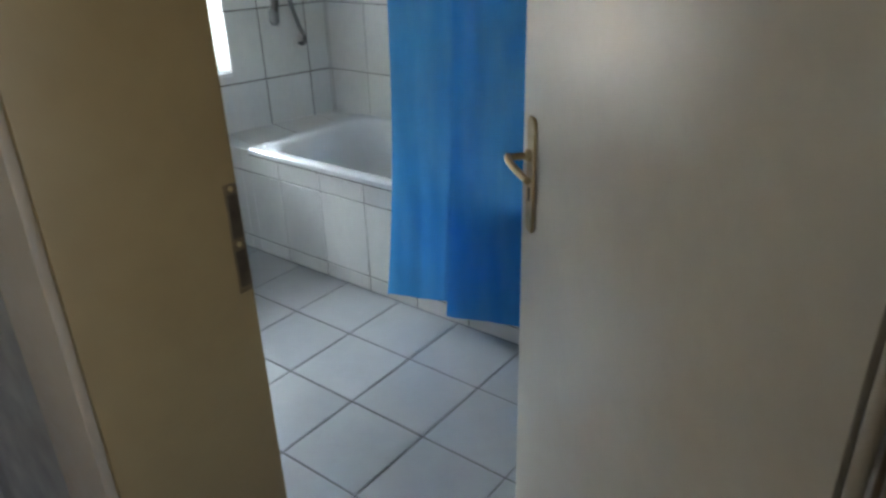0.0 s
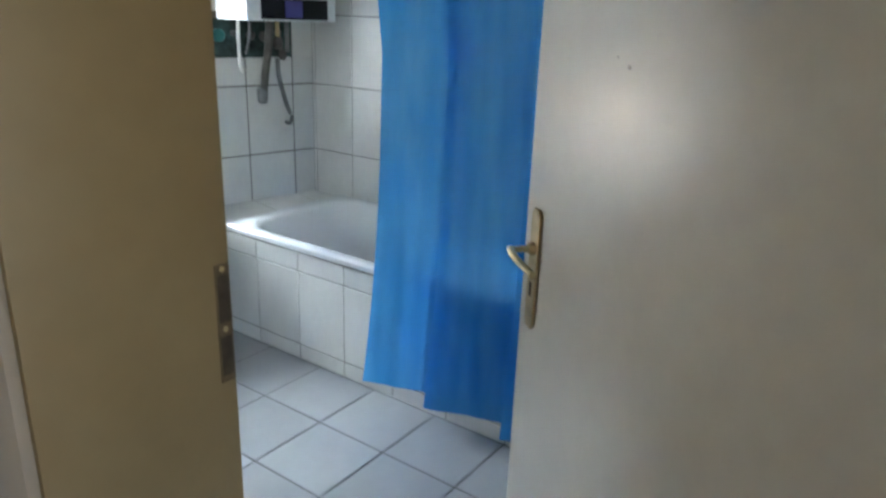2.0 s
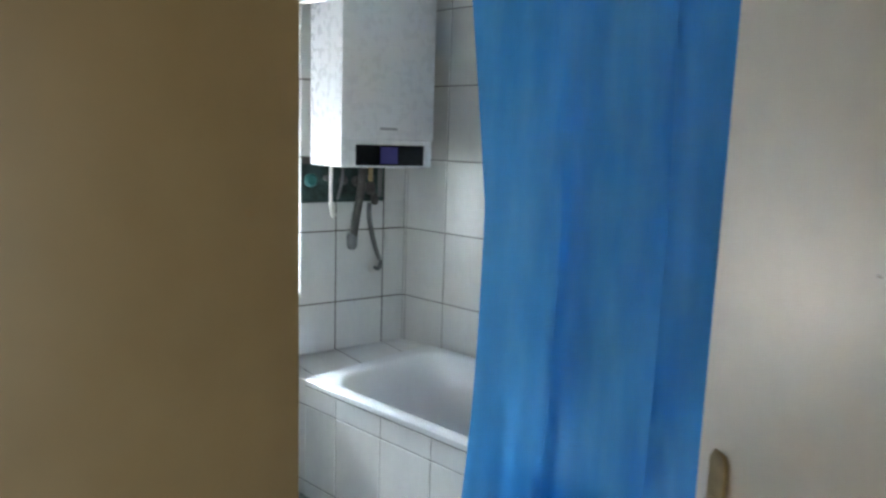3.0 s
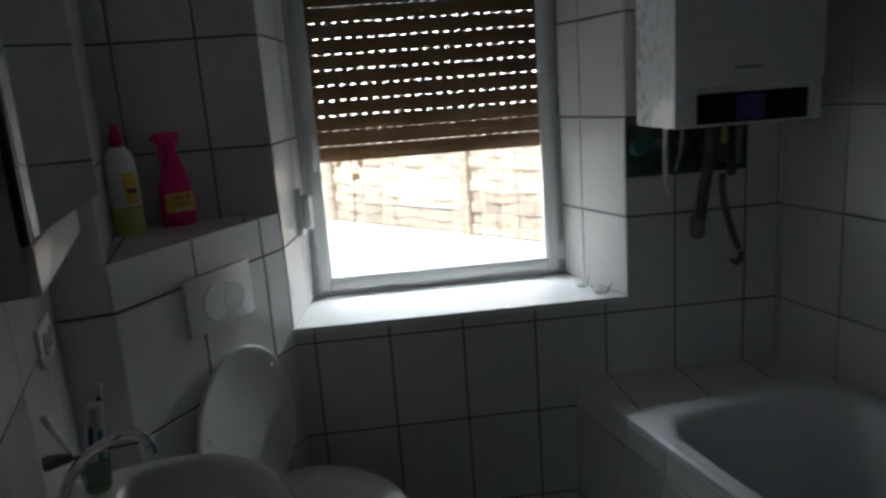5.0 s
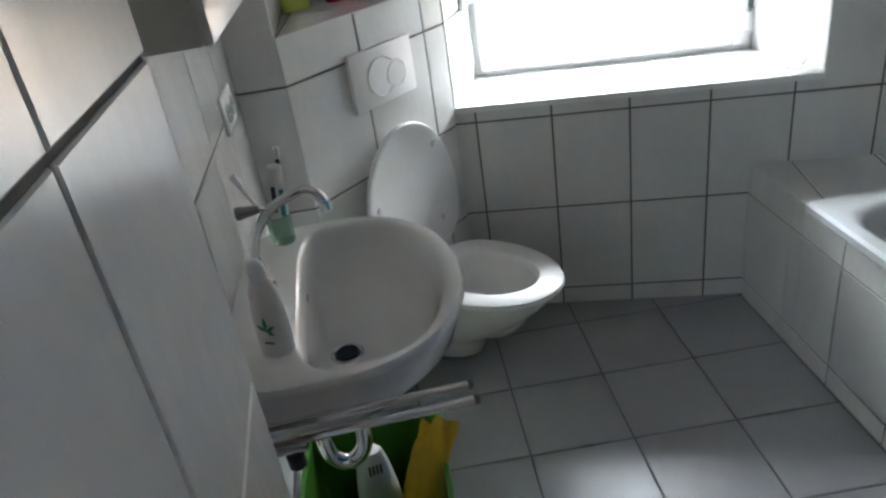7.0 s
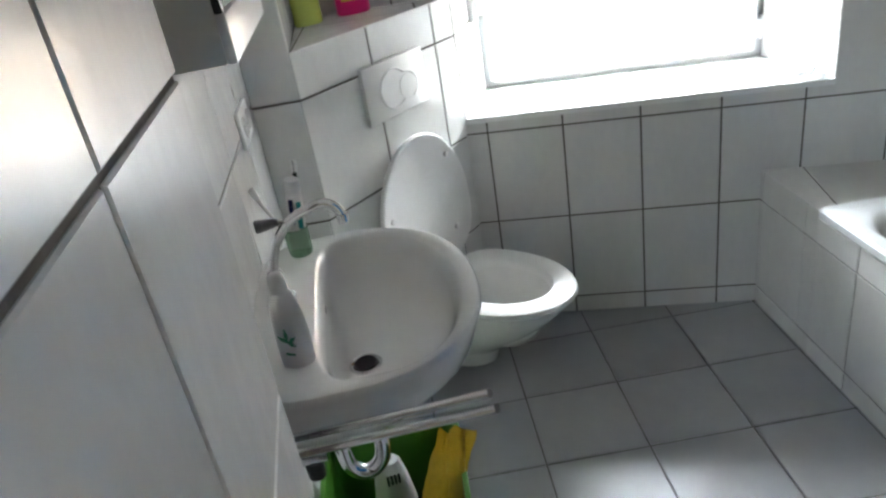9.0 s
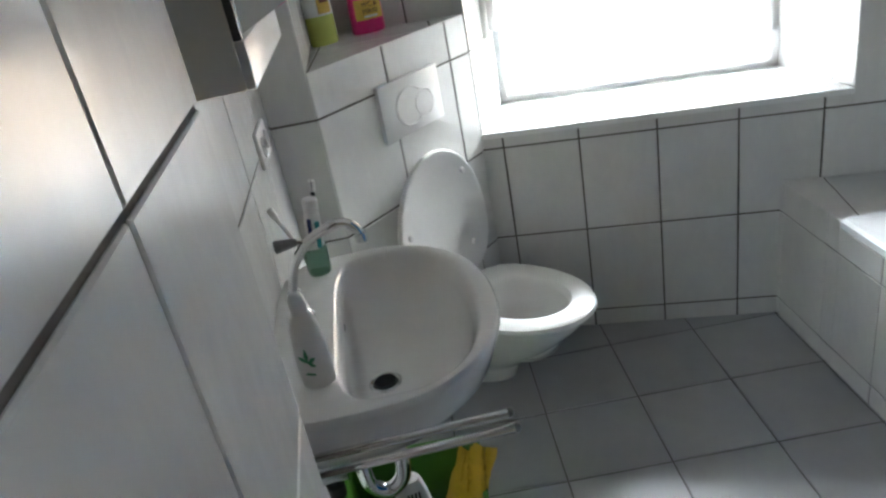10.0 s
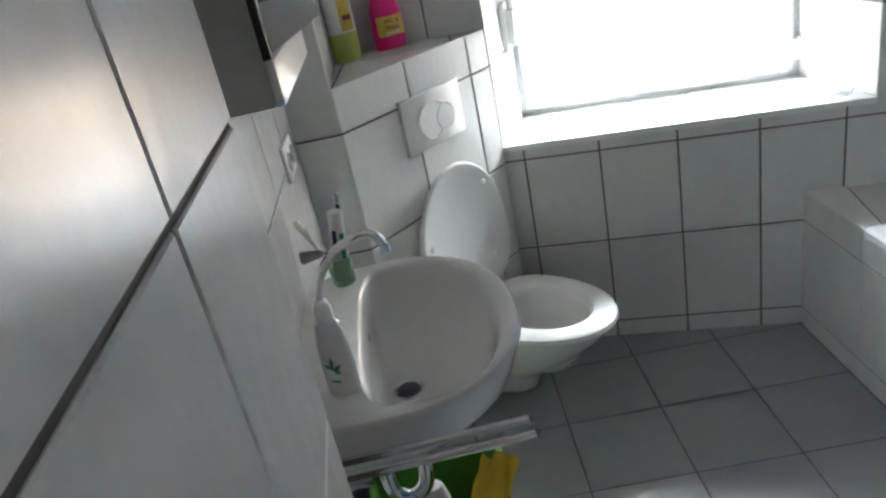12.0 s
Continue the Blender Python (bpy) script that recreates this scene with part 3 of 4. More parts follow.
for dx, r, zz in ((0.040, 0.11, 0.013), (0.052, 0.125, 0.008), (0.062, 0.13, -0.004), (0.10, 0.13, -0.10), (0.13, 0.14, -0.25), (0.17, 0.14, -0.36), (0.23, 0.12, -0.39)):
    loops.append(round_rect(x0 + dx, x1 - dx * 0.9, y0 + dx * 1.2, y1 - dx * 1.5, r, TUB_Z + zz))
part("tub_shell", loft(bmesh.new(), loops, False, True), M_GLOSSW, bath)
part("drain", lathe([(0.03, 0), (0.03, 0.004), (0.02, 0.006)], pose(1.78, -1.1, TUB_Z - 0.389), 20), M_CHROME, bath)

# ---- shower curtain ----
curtain = empty("shower_curtain", None, "translucent blue shower curtain hanging outside the bathtub", "shower curtain")
bm = bmesh.new()
NY, NZ = 150, 56
grid = []
for i in range(NY + 1):
    s = i / NY
    yy = -1.680 - 0.89 * s
    row = []
    for j in range(NZ + 1):
        h = j / NZ
        zz = 0.085 + (1.96 - 0.085) * h
        # broad saw-tooth folds, softening upwards
        ph = s * 3.0 + 0.06
        saw = (ph % 1.0)
        fold = 0.115 * (saw if saw < 0.94 else (1 - saw) / 0.06 * 0.94)
        small = 0.006 * math.sin(s * 31 + 1.5 * math.sin(h * 3.0)) + 0.0025 * math.sin(s * 83 + 2.2 * h)
        base = 1.322 + 0.02 * h
        xx = base + fold * (0.75 + 0.5 * (1 - h)) * 0.8 + small * (0.5 + 0.8 * h) + (0.02 * h)
        shift = (0.06 * max(0.0, 1 - h / 0.5) ** 2 + 0.27 * max(0.0, h - 0.65)) * (1 - s)
        row.append(bm.verts.new((min(xx, 1.412) if zz < 0.54 else xx, yy + shift, zz)))
    grid.append(row)
for i in range(NY):
    for j in range(NZ):
        bm.faces.new((grid[i][j], grid[i + 1][j], grid[i + 1][j + 1], grid[i][j + 1]))
sheet = part("sheet", bm, M_CURTAIN, curtain)
part("rod", tube([(1.40, -0.43, 1.99), (1.40, Y_SOUTH, 1.99)], 0.0125, 14), M_CHROME, curtain)
for k in range(9):
    yy = -1.62 - k * 0.112
    ring = [(1.40 + 0.02 * math.cos(a), yy, 1.985 + 0.024 * math.sin(a)) for a in [2 * math.pi * q / 10 for q in range(11)]]
    part("ring", tube(ring, 0.002, 6), M_PLASTICW, curtain)

# ---- boiler ----
BU0, BU1, BD, BZ0, BZ1 = 1.684, 2.128, -0.325, 1.372, 2.13
boiler = empty("gas_boiler", None, "white wall-hung gas boiler with a black control panel", "boiler")
bm = box(BU0, BU1, BD, -0.03, BZ0, BZ1, WW, 0.008)
part("body", bm, M_BOILER, boiler)
part("back_frame", box(BU0 + 0.015, BU1 - 0.015, -0.03, -0.002, BZ0 + 0.04, BZ1 - 0.03, WW, 0.002), M_DARK, boiler)
part("front_cover", box(BU0 - 0.001, BU1 + 0.001, BD - 0.006, BD + 0.02, 1.487, BZ1 + 0.001, WW, 0.006), M_BOILER, boiler)
panel = part("control_panel", box(1.750, 2.080, BD - 0.008, BD + 0.01, 1.380, 1.466, WW, 0.004), M_BLACK, boiler, "black glossy control panel")
part("display", box(1.862, 1.948, BD - 0.0092, BD - 0.006, 1.388, 1.459, WW, 0.001), M_SCREEN, panel, "dim violet display")
part("maker_mark", box(1.86, 1.945, BD - 0.0078, BD - 0.004, 1.528, 1.538, WW, 0.001), M_LOGO, boiler)

# raw opening with pipes under the boiler
opening = empty("pipe_opening", None, "dark untiled patch of green board with pipe stubs under the boiler", "wall opening")
bm = box(1.662, 2.080, 0.0, 0.006, 1.200, 1.372, WW)
part("board", bm, M_HOLE, opening, smooth=False)
for u, z, r, mt in ((1.70, 1.30, 0.030, M_TEAL), (1.775, 1.31, 0.014, M_STEEL), (1.86, 1.30, 0.020, M_PIPE_D), (1.93, 1.295, 0.024, M_PIPE_D), (2.0, 1.315, 0.016, M_STEEL)):
    part("pipe_stub", lathe([(r, 0), (r, 0.02), (r * 0.7, 0.03)], WW @ Matrix.Translation((u, 0.004, z)) @ pose(0, 0, 0, 90), 16), mt, opening)


def wwp(u, d, z):
    return tuple(WW @ Vector((u, d, z)))


pipes = empty("boiler_pipes", None, "dirty pipes, valves and a white drain hose below the boiler", "pipes")
part("drain_hose", tube([wwp(1.755, -0.10, 1.375), wwp(1.755, -0.095, 1.28), wwp(1.765, -0.08, 1.19), wwp(1.785, -0.06, 1.145), wwp(1.80, -0.05, 1.15)], 0.0085), M_HOSE, pipes, "thin white drain hose")
part("drain_hose", tube([wwp(1.81, -0.10, 1.375), wwp(1.812, -0.09, 1.30), wwp(1.80, -0.07, 1.22)], 0.007), M_STEEL, pipes)
part("trap", tube([wwp(1.90, -0.12, 1.375), wwp(1.895, -0.11, 1.26), wwp(1.885, -0.09, 1.14), wwp(1.878, -0.08, 1.05)], 0.019), M_PIPE_D, pipes, "dark siphon")
part("trap_cup", lathe([(0.014, 0), (0.024, 0.012), (0.026, 0.06), (0.02, 0.075)], Matrix.Translation(wwp(1.873, -0.075, 0.99)), 16), M_STEEL, pipes)
part("valve", lathe([(0.012, 0), (0.022, 0.01), (0.022, 0.05), (0.012, 0.06)], Matrix.Translation(wwp(1.95, -0.10, 1.24)), 14), M_PIPE_D, pipes)
part("valve", lathe([(0.010, 0), (0.018, 0.01), (0.018, 0.04), (0.010, 0.05)], Matrix.Translation(wwp(1.99, -0.07, 1.19)), 14), M_PIPE_D, pipes)
part("copper_pipe", tube([wwp(1.95, -0.10, 1.30), wwp(1.95, -0.10, 1.375)], 0.011), M_BRASS, pipes)
part("copper_pipe", tube([wwp(2.0, -0.10, 1.23), wwp(2.0, -0.10, 1.375)], 0.011), M_STEEL, pipes)
part("flex_pipe", tube([wwp(1.945, -0.10, 1.20), wwp(1.96, -0.08, 1.12), wwp(2.02, -0.03, 0.99), wwp(2.055, -0.012, 0.925)], 0.011), M_STEEL, pipes, "grey metal hose")
mixer = empty("bath_outlet", None, "small chrome outlet with a white rosette on the tiles", "tap")
part("rosette", lathe([(0.032, 0), (0.030, 0.008), (0.015, 0.014)], WW @ Matrix.Translation((2.03, 0.0, 0.885)) @ pose(0, 0, 0, 90), 20), M_HOSE, mixer)
part("stub", tube([wwp(2.03, 0, 0.885), wwp(2.03, -0.05, 0.885), wwp(2.055, -0.03, 0.915)], 0.010), M_STEEL, mixer)

# ---- washbasin ----
SY, SX, SZ = -1.400, X_SINK, 0.870


def basin_loop(d0, d1, hw, z, yc=SY, n=48, back=0.03, power=2.2):
    """A D shape: straight at the wall side, rounded in front."""
    pts = []
    for k in range(n):
        a = 2 * math.pi * k / n
        c, s = math.cos(a), math.sin(a)
        p = power if c > 0 else 5.0
        r = (abs(c) ** p + abs(s) ** p) ** (-1 / p)
        split = d0 + (d1 - d0) * 0.42
        x = split + r * c * ((d1 - split) if c > 0 else (split - d0))
        pts.append(Vector((SX + x, yc + r * s * hw, z)))
    return pts


basin = empty("washbasin", pose(SX, SY, SZ), "white ceramic wall-hung washbasin", "washbasin")
bm = bmesh.new()
loft(bm, [basin_loop(0.004, 0.22, 0.115, SZ - 0.19), basin_loop(0.003, 0.262, 0.160, SZ - 0.172), basin_loop(0.002, 0.334, 0.230, SZ - 0.125),
          basin_loop(0.001, 0.384, 0.268, SZ - 0.072), basin_loop(0.0, 0.405, 0.280, SZ - 0.014), basin_loop(0.001, 0.404, 0.279, SZ - 0.006), basin_loop(0.003, 0.400, 0.275, SZ - 0.001),
          basin_loop(0.010, 0.393, 0.268, SZ), basin_loop(0.110, 0.374, 0.250, SZ - 0.001), basin_loop(0.114, 0.370, 0.246, SZ - 0.004), basin_loop(0.119, 0.363, 0.240, SZ - 0.012),
          basin_loop(0.123, 0.354, 0.230, SZ - 0.04), basin_loop(0.127, 0.336, 0.206, SZ - 0.085), basin_loop(0.133, 0.305, 0.156, SZ - 0.118),
          basin_loop(0.142, 0.25, 0.09, SZ - 0.131, SY - 0.014), basin_loop(0.150, 0.20, 0.03, SZ - 0.137, SY - 0.026)], True, True)
sink_body = part("basin", bm, M_CERAMIC, basin)
sink_body.matrix_parent_inverse = basin.matrix_world.inverted()


def under(parent, ob):
    ob.matrix_parent_inverse = parent.matrix_world.inverted()
    return ob


under(basin, part("drain", lathe([(0.029, 0), (0.031, 0.003), (0.027, 0.006), (0.022, 0.004), (0.020, 0.002)], pose(SX + 0.176, SY - 0.026, SZ - 0.137), 24), M_CHROME, basin, "chrome drain"))
under(basin, part("drain_grate", lathe([(0.0205, 0), (0.0205, 0.0035), (0.012, 0.0015)], pose(SX + 0.176, SY - 0.026, SZ - 0.1325), 16), M_DARK, basin))
under(basin, part("overflow", box(SX + 0.1205, SX + 0.1245, SY + 0.028, SY + 0.052, SZ - 0.045, SZ - 0.037, None, 0.002), M_DARK, basin))

fx, fy = SX + 0.053, SY + 0.040
faucet = empty("faucet", pose(fx, fy, SZ), "chrome swan-neck basin faucet", "faucet")
under(faucet, part("body", lathe([(0.025, 0), (0.025, 0.006), (0.018, 0.012), (0.0175, 0.045), (0.013, 0.056)], pose(fx, fy, SZ), 20), M_CHROME, faucet))
under(faucet, part("spout", tube([(fx, fy, SZ + 0.045), (fx + 0.002, fy, SZ + 0.070), (fx + 0.018, fy, SZ + 0.112), (fx + 0.052, fy, SZ + 0.147), (fx + 0.097, fy, SZ + 0.165), (fx + 0.120, fy + 0.001, SZ + 0.163), (fx + 0.134, fy + 0.001, SZ + 0.150), (fx + 0.139, fy + 0.002, SZ + 0.136)], 0.0090, 14), M_CHROME, faucet))
under(faucet, part("aerator", lathe([(0.0110, 0), (0.0112, 0.003), (0.0112, 0.016)], pose(fx + 0.140, fy + 0.002, SZ + 0.124), 14), M_CHROME, faucet))
under(faucet, part("stem", tube([(fx + 0.046, fy, SZ + 0.144), (fx + 0.020, fy + 0.001, SZ + 0.149)], 0.0045, 8), M_CHROME, faucet))
under(faucet, part("handle", lathe([(0.006, 0), (0.008, 0.008), (0.012, 0.036), (0.011, 0.040)], pose(fx + 0.030, fy + 0.001, SZ + 0.148, 0, -92), 14), M_STEEL, faucet, "grey conical handle"))

trap = empty("siphon", pose(SX + 0.17, SY, 0.6), "chrome siphon pipe under the washbasin", "siphon")
tx, ty = SX + 0.173, SY - 0.045
under(trap, part("trap_pipe", tube([(tx, ty, SZ - 0.17), (tx, ty, 0.62), (tx - 0.006, ty, 0.535), (tx - 0.038, ty - 0.004, 0.505), (tx - 0.070, ty - 0.006, 0.532), (tx - 0.080, ty - 0.006, 0.61), (tx - 0.11, ty, 0.655), (SX, ty, 0.66)], 0.016, 16), M_CHROME, trap))
for zz, xx in ((0.622, tx), (SZ - 0.225, tx), (0.590, tx - 0.077)):
    under(trap, part("nut", lathe([(0.021, 0), (0.024, 0.006), (0.024, 0.022), (0.020, 0.028)], pose(xx, ty - (0.006 if xx < tx else 0), zz), 12), M_CHROME, trap))
under(trap, part("rosette", lathe([(0.034, 0), (0.030, 0.008), (0.020, 0.010)], pose(SX, ty, 0.66, 0, 90), 20), M_CHROME, trap))

# towel rail: two arms on a hinge block
RY, RZ = -1.714, 0.825
rail = empty("towel_rail", pose(SX, RY, RZ), "chrome towel rail with two swivel arms", "towel rail")
under(rail, part("bracket", box(SX, SX + 0.03, RY - 0.035, RY + 0.035, RZ - 0.06, RZ + 0.02, None, 0.004), M_CHROME, rail))
for y_, z_, x_ in ((RY + 0.017, RZ, 0.284), (RY - 0.018, RZ, 0.286)):
    under(rail, part("arm", tube([(SX + 0.01, y_, z_), (x_, y_, z_)], 0.0068, 12), M_CHROME, rail))
    under(rail, part("end_cap", lathe([(0.0072, 0), (0.0074, 0.005), (0.005, 0.008)], pose(x_ - 0.003, y_, z_, 0, 90), 12), M_STEEL, rail))
under(rail, part("valve", lathe([(0.014, 0), (0.016, 0.02), (0.012, 0.05)], pose(SX + 0.05, RY + 0.012, RZ - 0.06), 12), M_DARK, rail))

# objects on the basin
soap = empty("soap_bottle", pose(SX + 0.090, -1.577, SZ), "white soap bottle with a green leaf print on the basin", "bottle")
under(soap, part("bottle_body", lathe([(0.022, 0), (0.026, 0.003), (0.0265, 0.04), (0.0255, 0.075), (0.0225, 0.105), (0.018, 0.122), (0.013, 0.130)], pose(SX + 0.090, -1.577, SZ, 0, 0, -5), 28, 0.66), M_PLASTICW, soap))
under(soap, part("cap", lathe([(0.0125, 0), (0.0130, 0.012), (0.0120, 0.024), (0.008, 0.031), (0.003, 0.033)], pose(SX + 0.090, -1.577, SZ + 0.128), 20), M_PLASTICW, soap))
cupx, cupy = SX + 0.086, SY + 0.216
lp = Matrix.Translation((SX + 0.090, -1.577, SZ)) @ pose(0, 0, 0, 0, 0, -28) @ pose(0.003, -0.0190, 0.05, 90, 0, 0)
bm = bmesh.new()
for ang, ln in ((35, 0.020), (145, 0.018), (90, 0.025), (-20, 0.014)):
    c, s = math.cos(radians(ang)), math.sin(radians(ang))
    add_prism(bm, [(0, 0), (c * ln * 0.5 - s * 0.0035, s * ln * 0.5 + c * 0.0035), (c * ln, s * ln), (c * ln * 0.5 + s * 0.0035, s * ln * 0.5 - c * 0.0035)], 0.0, 0.0015, lp)
under(soap, part("leaf_print", bm, M_LEAFPRINT, soap, smooth=False))
under(soap, part("text_bar", box(-0.008, 0.008, -0.022, -0.019, 0, 0.0015, lp), M_LEAFPRINT, soap, smooth=False))

cup = empty("toothbrush_cup", pose(cupx, cupy, SZ), "green glass toothbrush cup", "cup")
under(cup, part("glass", lathe([(0.022, 0), (0.024, 0.004), (0.026, 0.060), (0.0235, 0.060), (0.021, 0.010), (0.001, 0.008)], pose(cupx, cupy, SZ), 24), M_CUP, cup))
under(cup, part("base", lathe([(0.019, 0.0), (0.0195, 0.004), (0.019, 0.007)], pose(cupx, cupy, SZ + 0.0005), 20), M_CUP, cup))


def tilted(x, y, z, dx, dy):
    return Matrix.Translation((x, y, z)) @ Vector((0, 0, 1)).rotation_difference(Vector((dx, dy, 1)).normalized()).to_matrix().to_4x4()


paste_m = tilted(cupx, cupy - 0.004, SZ + 0.014, 0.12, -0.02)
paste = empty("toothpaste_tube", SINK_R @ paste_m, "white toothpaste tube with teal and navy print", "toothpaste")
bm = bmesh.new()
loft(bm, [[Vector((0.0155 * w * math.cos(a), 0.0155 * d * math.sin(a), z)) for a in [2 * math.pi * q / 20 for q in range(20)]] for w, d, z in
          ((1.2, 0.1, 0.0), (1.15, 0.45, 0.05), (1.0, 0.9, 0.115), (0.8, 0.8, 0.122))], True, True)
part("tube_body", bm, M_PLASTICW, paste)
part("cap", lathe([(0.0145, 0.122), (0.0150, 0.126), (0.0150, 0.148), (0.013, 0.150)], None, 18), M_PLASTICW, paste)
bm = bmesh.new()
add_box(bm, -0.010, -0.002, -0.0185, -0.0125, 0.06, 0.112)
part("print", bm, M_NAVY, paste, smooth=False)
bm = bmesh.new()
add_box(bm, 0.004, 0.013, -0.0165, -0.011, 0.05, 0.105)
part("print", bm, M_TEALPRINT, paste, smooth=False)
for x_, y_, dx, dy, mt, ln in ((0.010, 0.006, 0.10, 0.05, M_DARK, 0.175), (-0.010, 0.0, -0.38, -0.05, M_HOSE, 0.150)):
    bmx = tilted(cupx + x_, cupy + y_, SZ + 0.016, dx, dy)
    brush = empty("toothbrush", SINK_R @ bmx, "toothbrush standing in the green cup", "toothbrush", "toothbrushes in the cup")
    part("brush_handle", tube([(0, 0, 0), (0.002, 0, ln * 0.4), (0, 0, ln * 0.75), (0, 0, ln)], 0.0042, 8), mt, brush)
    part("bristles", box(-0.006, 0.006, -0.004, 0.010, ln - 0.022, ln, None, 0.001), M_PLASTICW, brush)

# bin under the basin
BX0, BX1, BY0, BY1, BT = 0.000, 0.288, -1.535, -1.240, 0.43
bin_ = empty("waste_bin", pose((BX0 + BX1) / 2, (BY0 + BY1) / 2, 0), "bright green plastic bin under the washbasin", "bin")
bm = bmesh.new()
lp_ = [round_rect(BX0 + i, BX1 - i, BY0 + i, BY1 - i, 0.03, z) for i, z in ((0.035, 0.002), (0.03, 0.0), (0.0, BT - 0.012), (0.0035, BT - 0.012), (0.034, 0.012))]
loft(bm, lp_, True, True)
under(bin_, part("bin_body", bm, M_GREEN, bin_))
lp_ = [round_rect(BX0 + i, BX1 - i, BY0 + i, BY1 - i, 0.03, z) for i, z in ((0.0035, BT - 0.0115), (-0.002, BT - 0.0115), (-0.009, BT - 0.009), (-0.009, BT - 0.003), (-0.006, BT), (0.002, BT), (0.0035, BT - 0.003), (0.0035, BT - 0.0115))]
under(bin_, part("rim", loft(bmesh.new(), lp_), M_GREEN, bin_))
for yy in (BY0 - 0.008, BY1 + 0.001):
    under(bin_, part("handle_lug", box((BX0 + BX1) / 2 - 0.03, (BX0 + BX1) / 2 + 0.03, yy, yy + 0.007, BT - 0.035, BT - 0.012, None, 0.003), M_GREEN, bin_))
bag = empty("yellow_bag", pose(0.24, -1.40, 0.25), "crumpled yellow plastic bag hanging over the green bin", "bag")
bm = bmesh.new()
rng = random.Random(5)
# four corners of the crumpled sheet: top rear, top front, bottom rear, bottom front
top_l, top_r, low_l, low_r = Vector((0.252, -1.340, 0.500)), Vector((0.325, -1.360, 0.505)), Vector((0.145, -1.470, 0.290)), Vector((0.256, -1.470, 0.300))
cols = []
for i in range(19):
    q = i / 18
    col = []
    for j in range(23):
        h = j / 22
        p = (low_l.lerp(low_r, q)).lerp(top_l.lerp(top_r, q), h)
        ridge = abs(((q + 0.55 * h) * 2.3) % 1.0 - 0.5)          # a diagonal fold and its crumples
        out = 0.045 * (0.5 - ridge) * (0.4 + 0.6 * h) + 0.006 * math.sin(17 * q + 9 * h) + rng.uniform(-0.0025, 0.0025)
        curl = 0.010 * math.sin(11 * q + 2) * max(0.0, h - 0.85) / 0.15
        col.append(bm.verts.new(p + Vector((0.3 * out, -out, curl))))
    cols.append(col)
for i in range(18):
    for j in range(22):
        bm.faces.new((cols[i][j], cols[i + 1][j], cols[i + 1][j + 1], cols[i][j + 1]))
bmesh.ops.solidify(bm, geom=bm.faces[:], thickness=0.003)
under(bag, part("bag_body", bm, M_YELLOW, bag))
valve = empty("angle_valve", pose(SX, -1.47, 0.585), "chrome angle valve with a dark handle on the tiles", "valve")
under(valve, part("rosette", lathe([(0.026, 0), (0.023, 0.006), (0.012, 0.009)], pose(SX, -1.47, 0.585, 0, 90), 18), M_CHROME, valve))
under(valve, part("body", tube([(SX, -1.47, 0.585), (SX + 0.070, -1.47, 0.585)], 0.011, 12), M_CHROME, valve))
under(valve, part("handle", lathe([(0.012, 0), (0.017, 0.004), (0.018, 0.030), (0.012, 0.036)], pose(SX + 0.042, -1.47, 0.540), 14), M_DARK, valve, "dark turning handle"))
under(valve, part("supply_hose", tube([(SX + 0.062, -1.47, 0.59), (SX + 0.066, -1.46, 0.63), (SX + 0.062, -1.42, 0.665), (SX + 0.058, SY + 0.03, 0.70)], 0.005, 8), M_CHROME, valve))
btl = empty("cleaner_bottle", pose(0.140, -1.375, 0.05), "white tapered cleaner bottle standing in the green bin", "bottle")
under(btl, part("bottle_body", lathe([(0.044, 0.02), (0.048, 0.026), (0.048, 0.30), (0.044, 0.36), (0.034, 0.43), (0.026, 0.462), (0.022, 0.468)], pose(0.140, -1.375, 0), 24, 0.8), M_PLASTICW, btl))
for k in range(4):
    under(btl, part("text_bar", box(-0.0022, 0.0022, -0.001, 0.001, -0.010, 0.010, pose(0.136 + 0.0075 * k, -1.4045 + 0.0016 * k, 0.436, -16)), M_DARK, btl, smooth=False))

# ---- mirror cabinet ----
CX, CY0, CY1, CZ0, CZ1 = 0.063, -1.679, -1.235, 1.344, 2.02
cab = empty("mirror_cabinet", pose(X_SINK, (CY0 + CY1) / 2, CZ0), "cream mirror cabinet with a white bottom strip", "cabinet")
under(cab, part("body", box(X_SINK, CX - 0.012, CY0, CY1, CZ0, CZ1, None, 0.002), M_CREAM, cab))
under(cab, part("bottom_strip", box(CX - 0.012, CX, CY0, CY1, CZ0, CZ0 + 0.055, None, 0.003), M_PLASTICW, cab, "white bottom strip"))
# dark strip that paints the shaded gap beside the mirror door
under(cab, part("gap_trim", box(CX - 0.012, CX - 0.002, CY0, CY0 + 0.012, CZ0 + 0.055, CZ1, None, 0.001), M_DARK, cab, "dark strip standing for the shaded mirror gap"))
mdoor = under(cab, part("mirror_door", box(0, 0.009, 0, CY1 - CY0 - 0.014, CZ0 + 0.060, CZ1 - 0.004, pose(CX - 0.010, CY0 + 0.014, 0, 0, 0, -5), 0.001), M_MIRROR, cab, "mirror glass door", smooth=False))

# ---- socket ----
sock = empty("power_socket", pose(X_SINK, -0.925, 1.09), "white double wall socket", "socket")
SK = plane_matrix((X_SINK, -0.925, 1.09), (0, 1, 0), (0, 0, 1))
under(sock, part("plate", box(-0.076, 0.076, -0.041, 0.041, 0.0, 0.010, SK, 0.004), M_PLASTICW, sock))
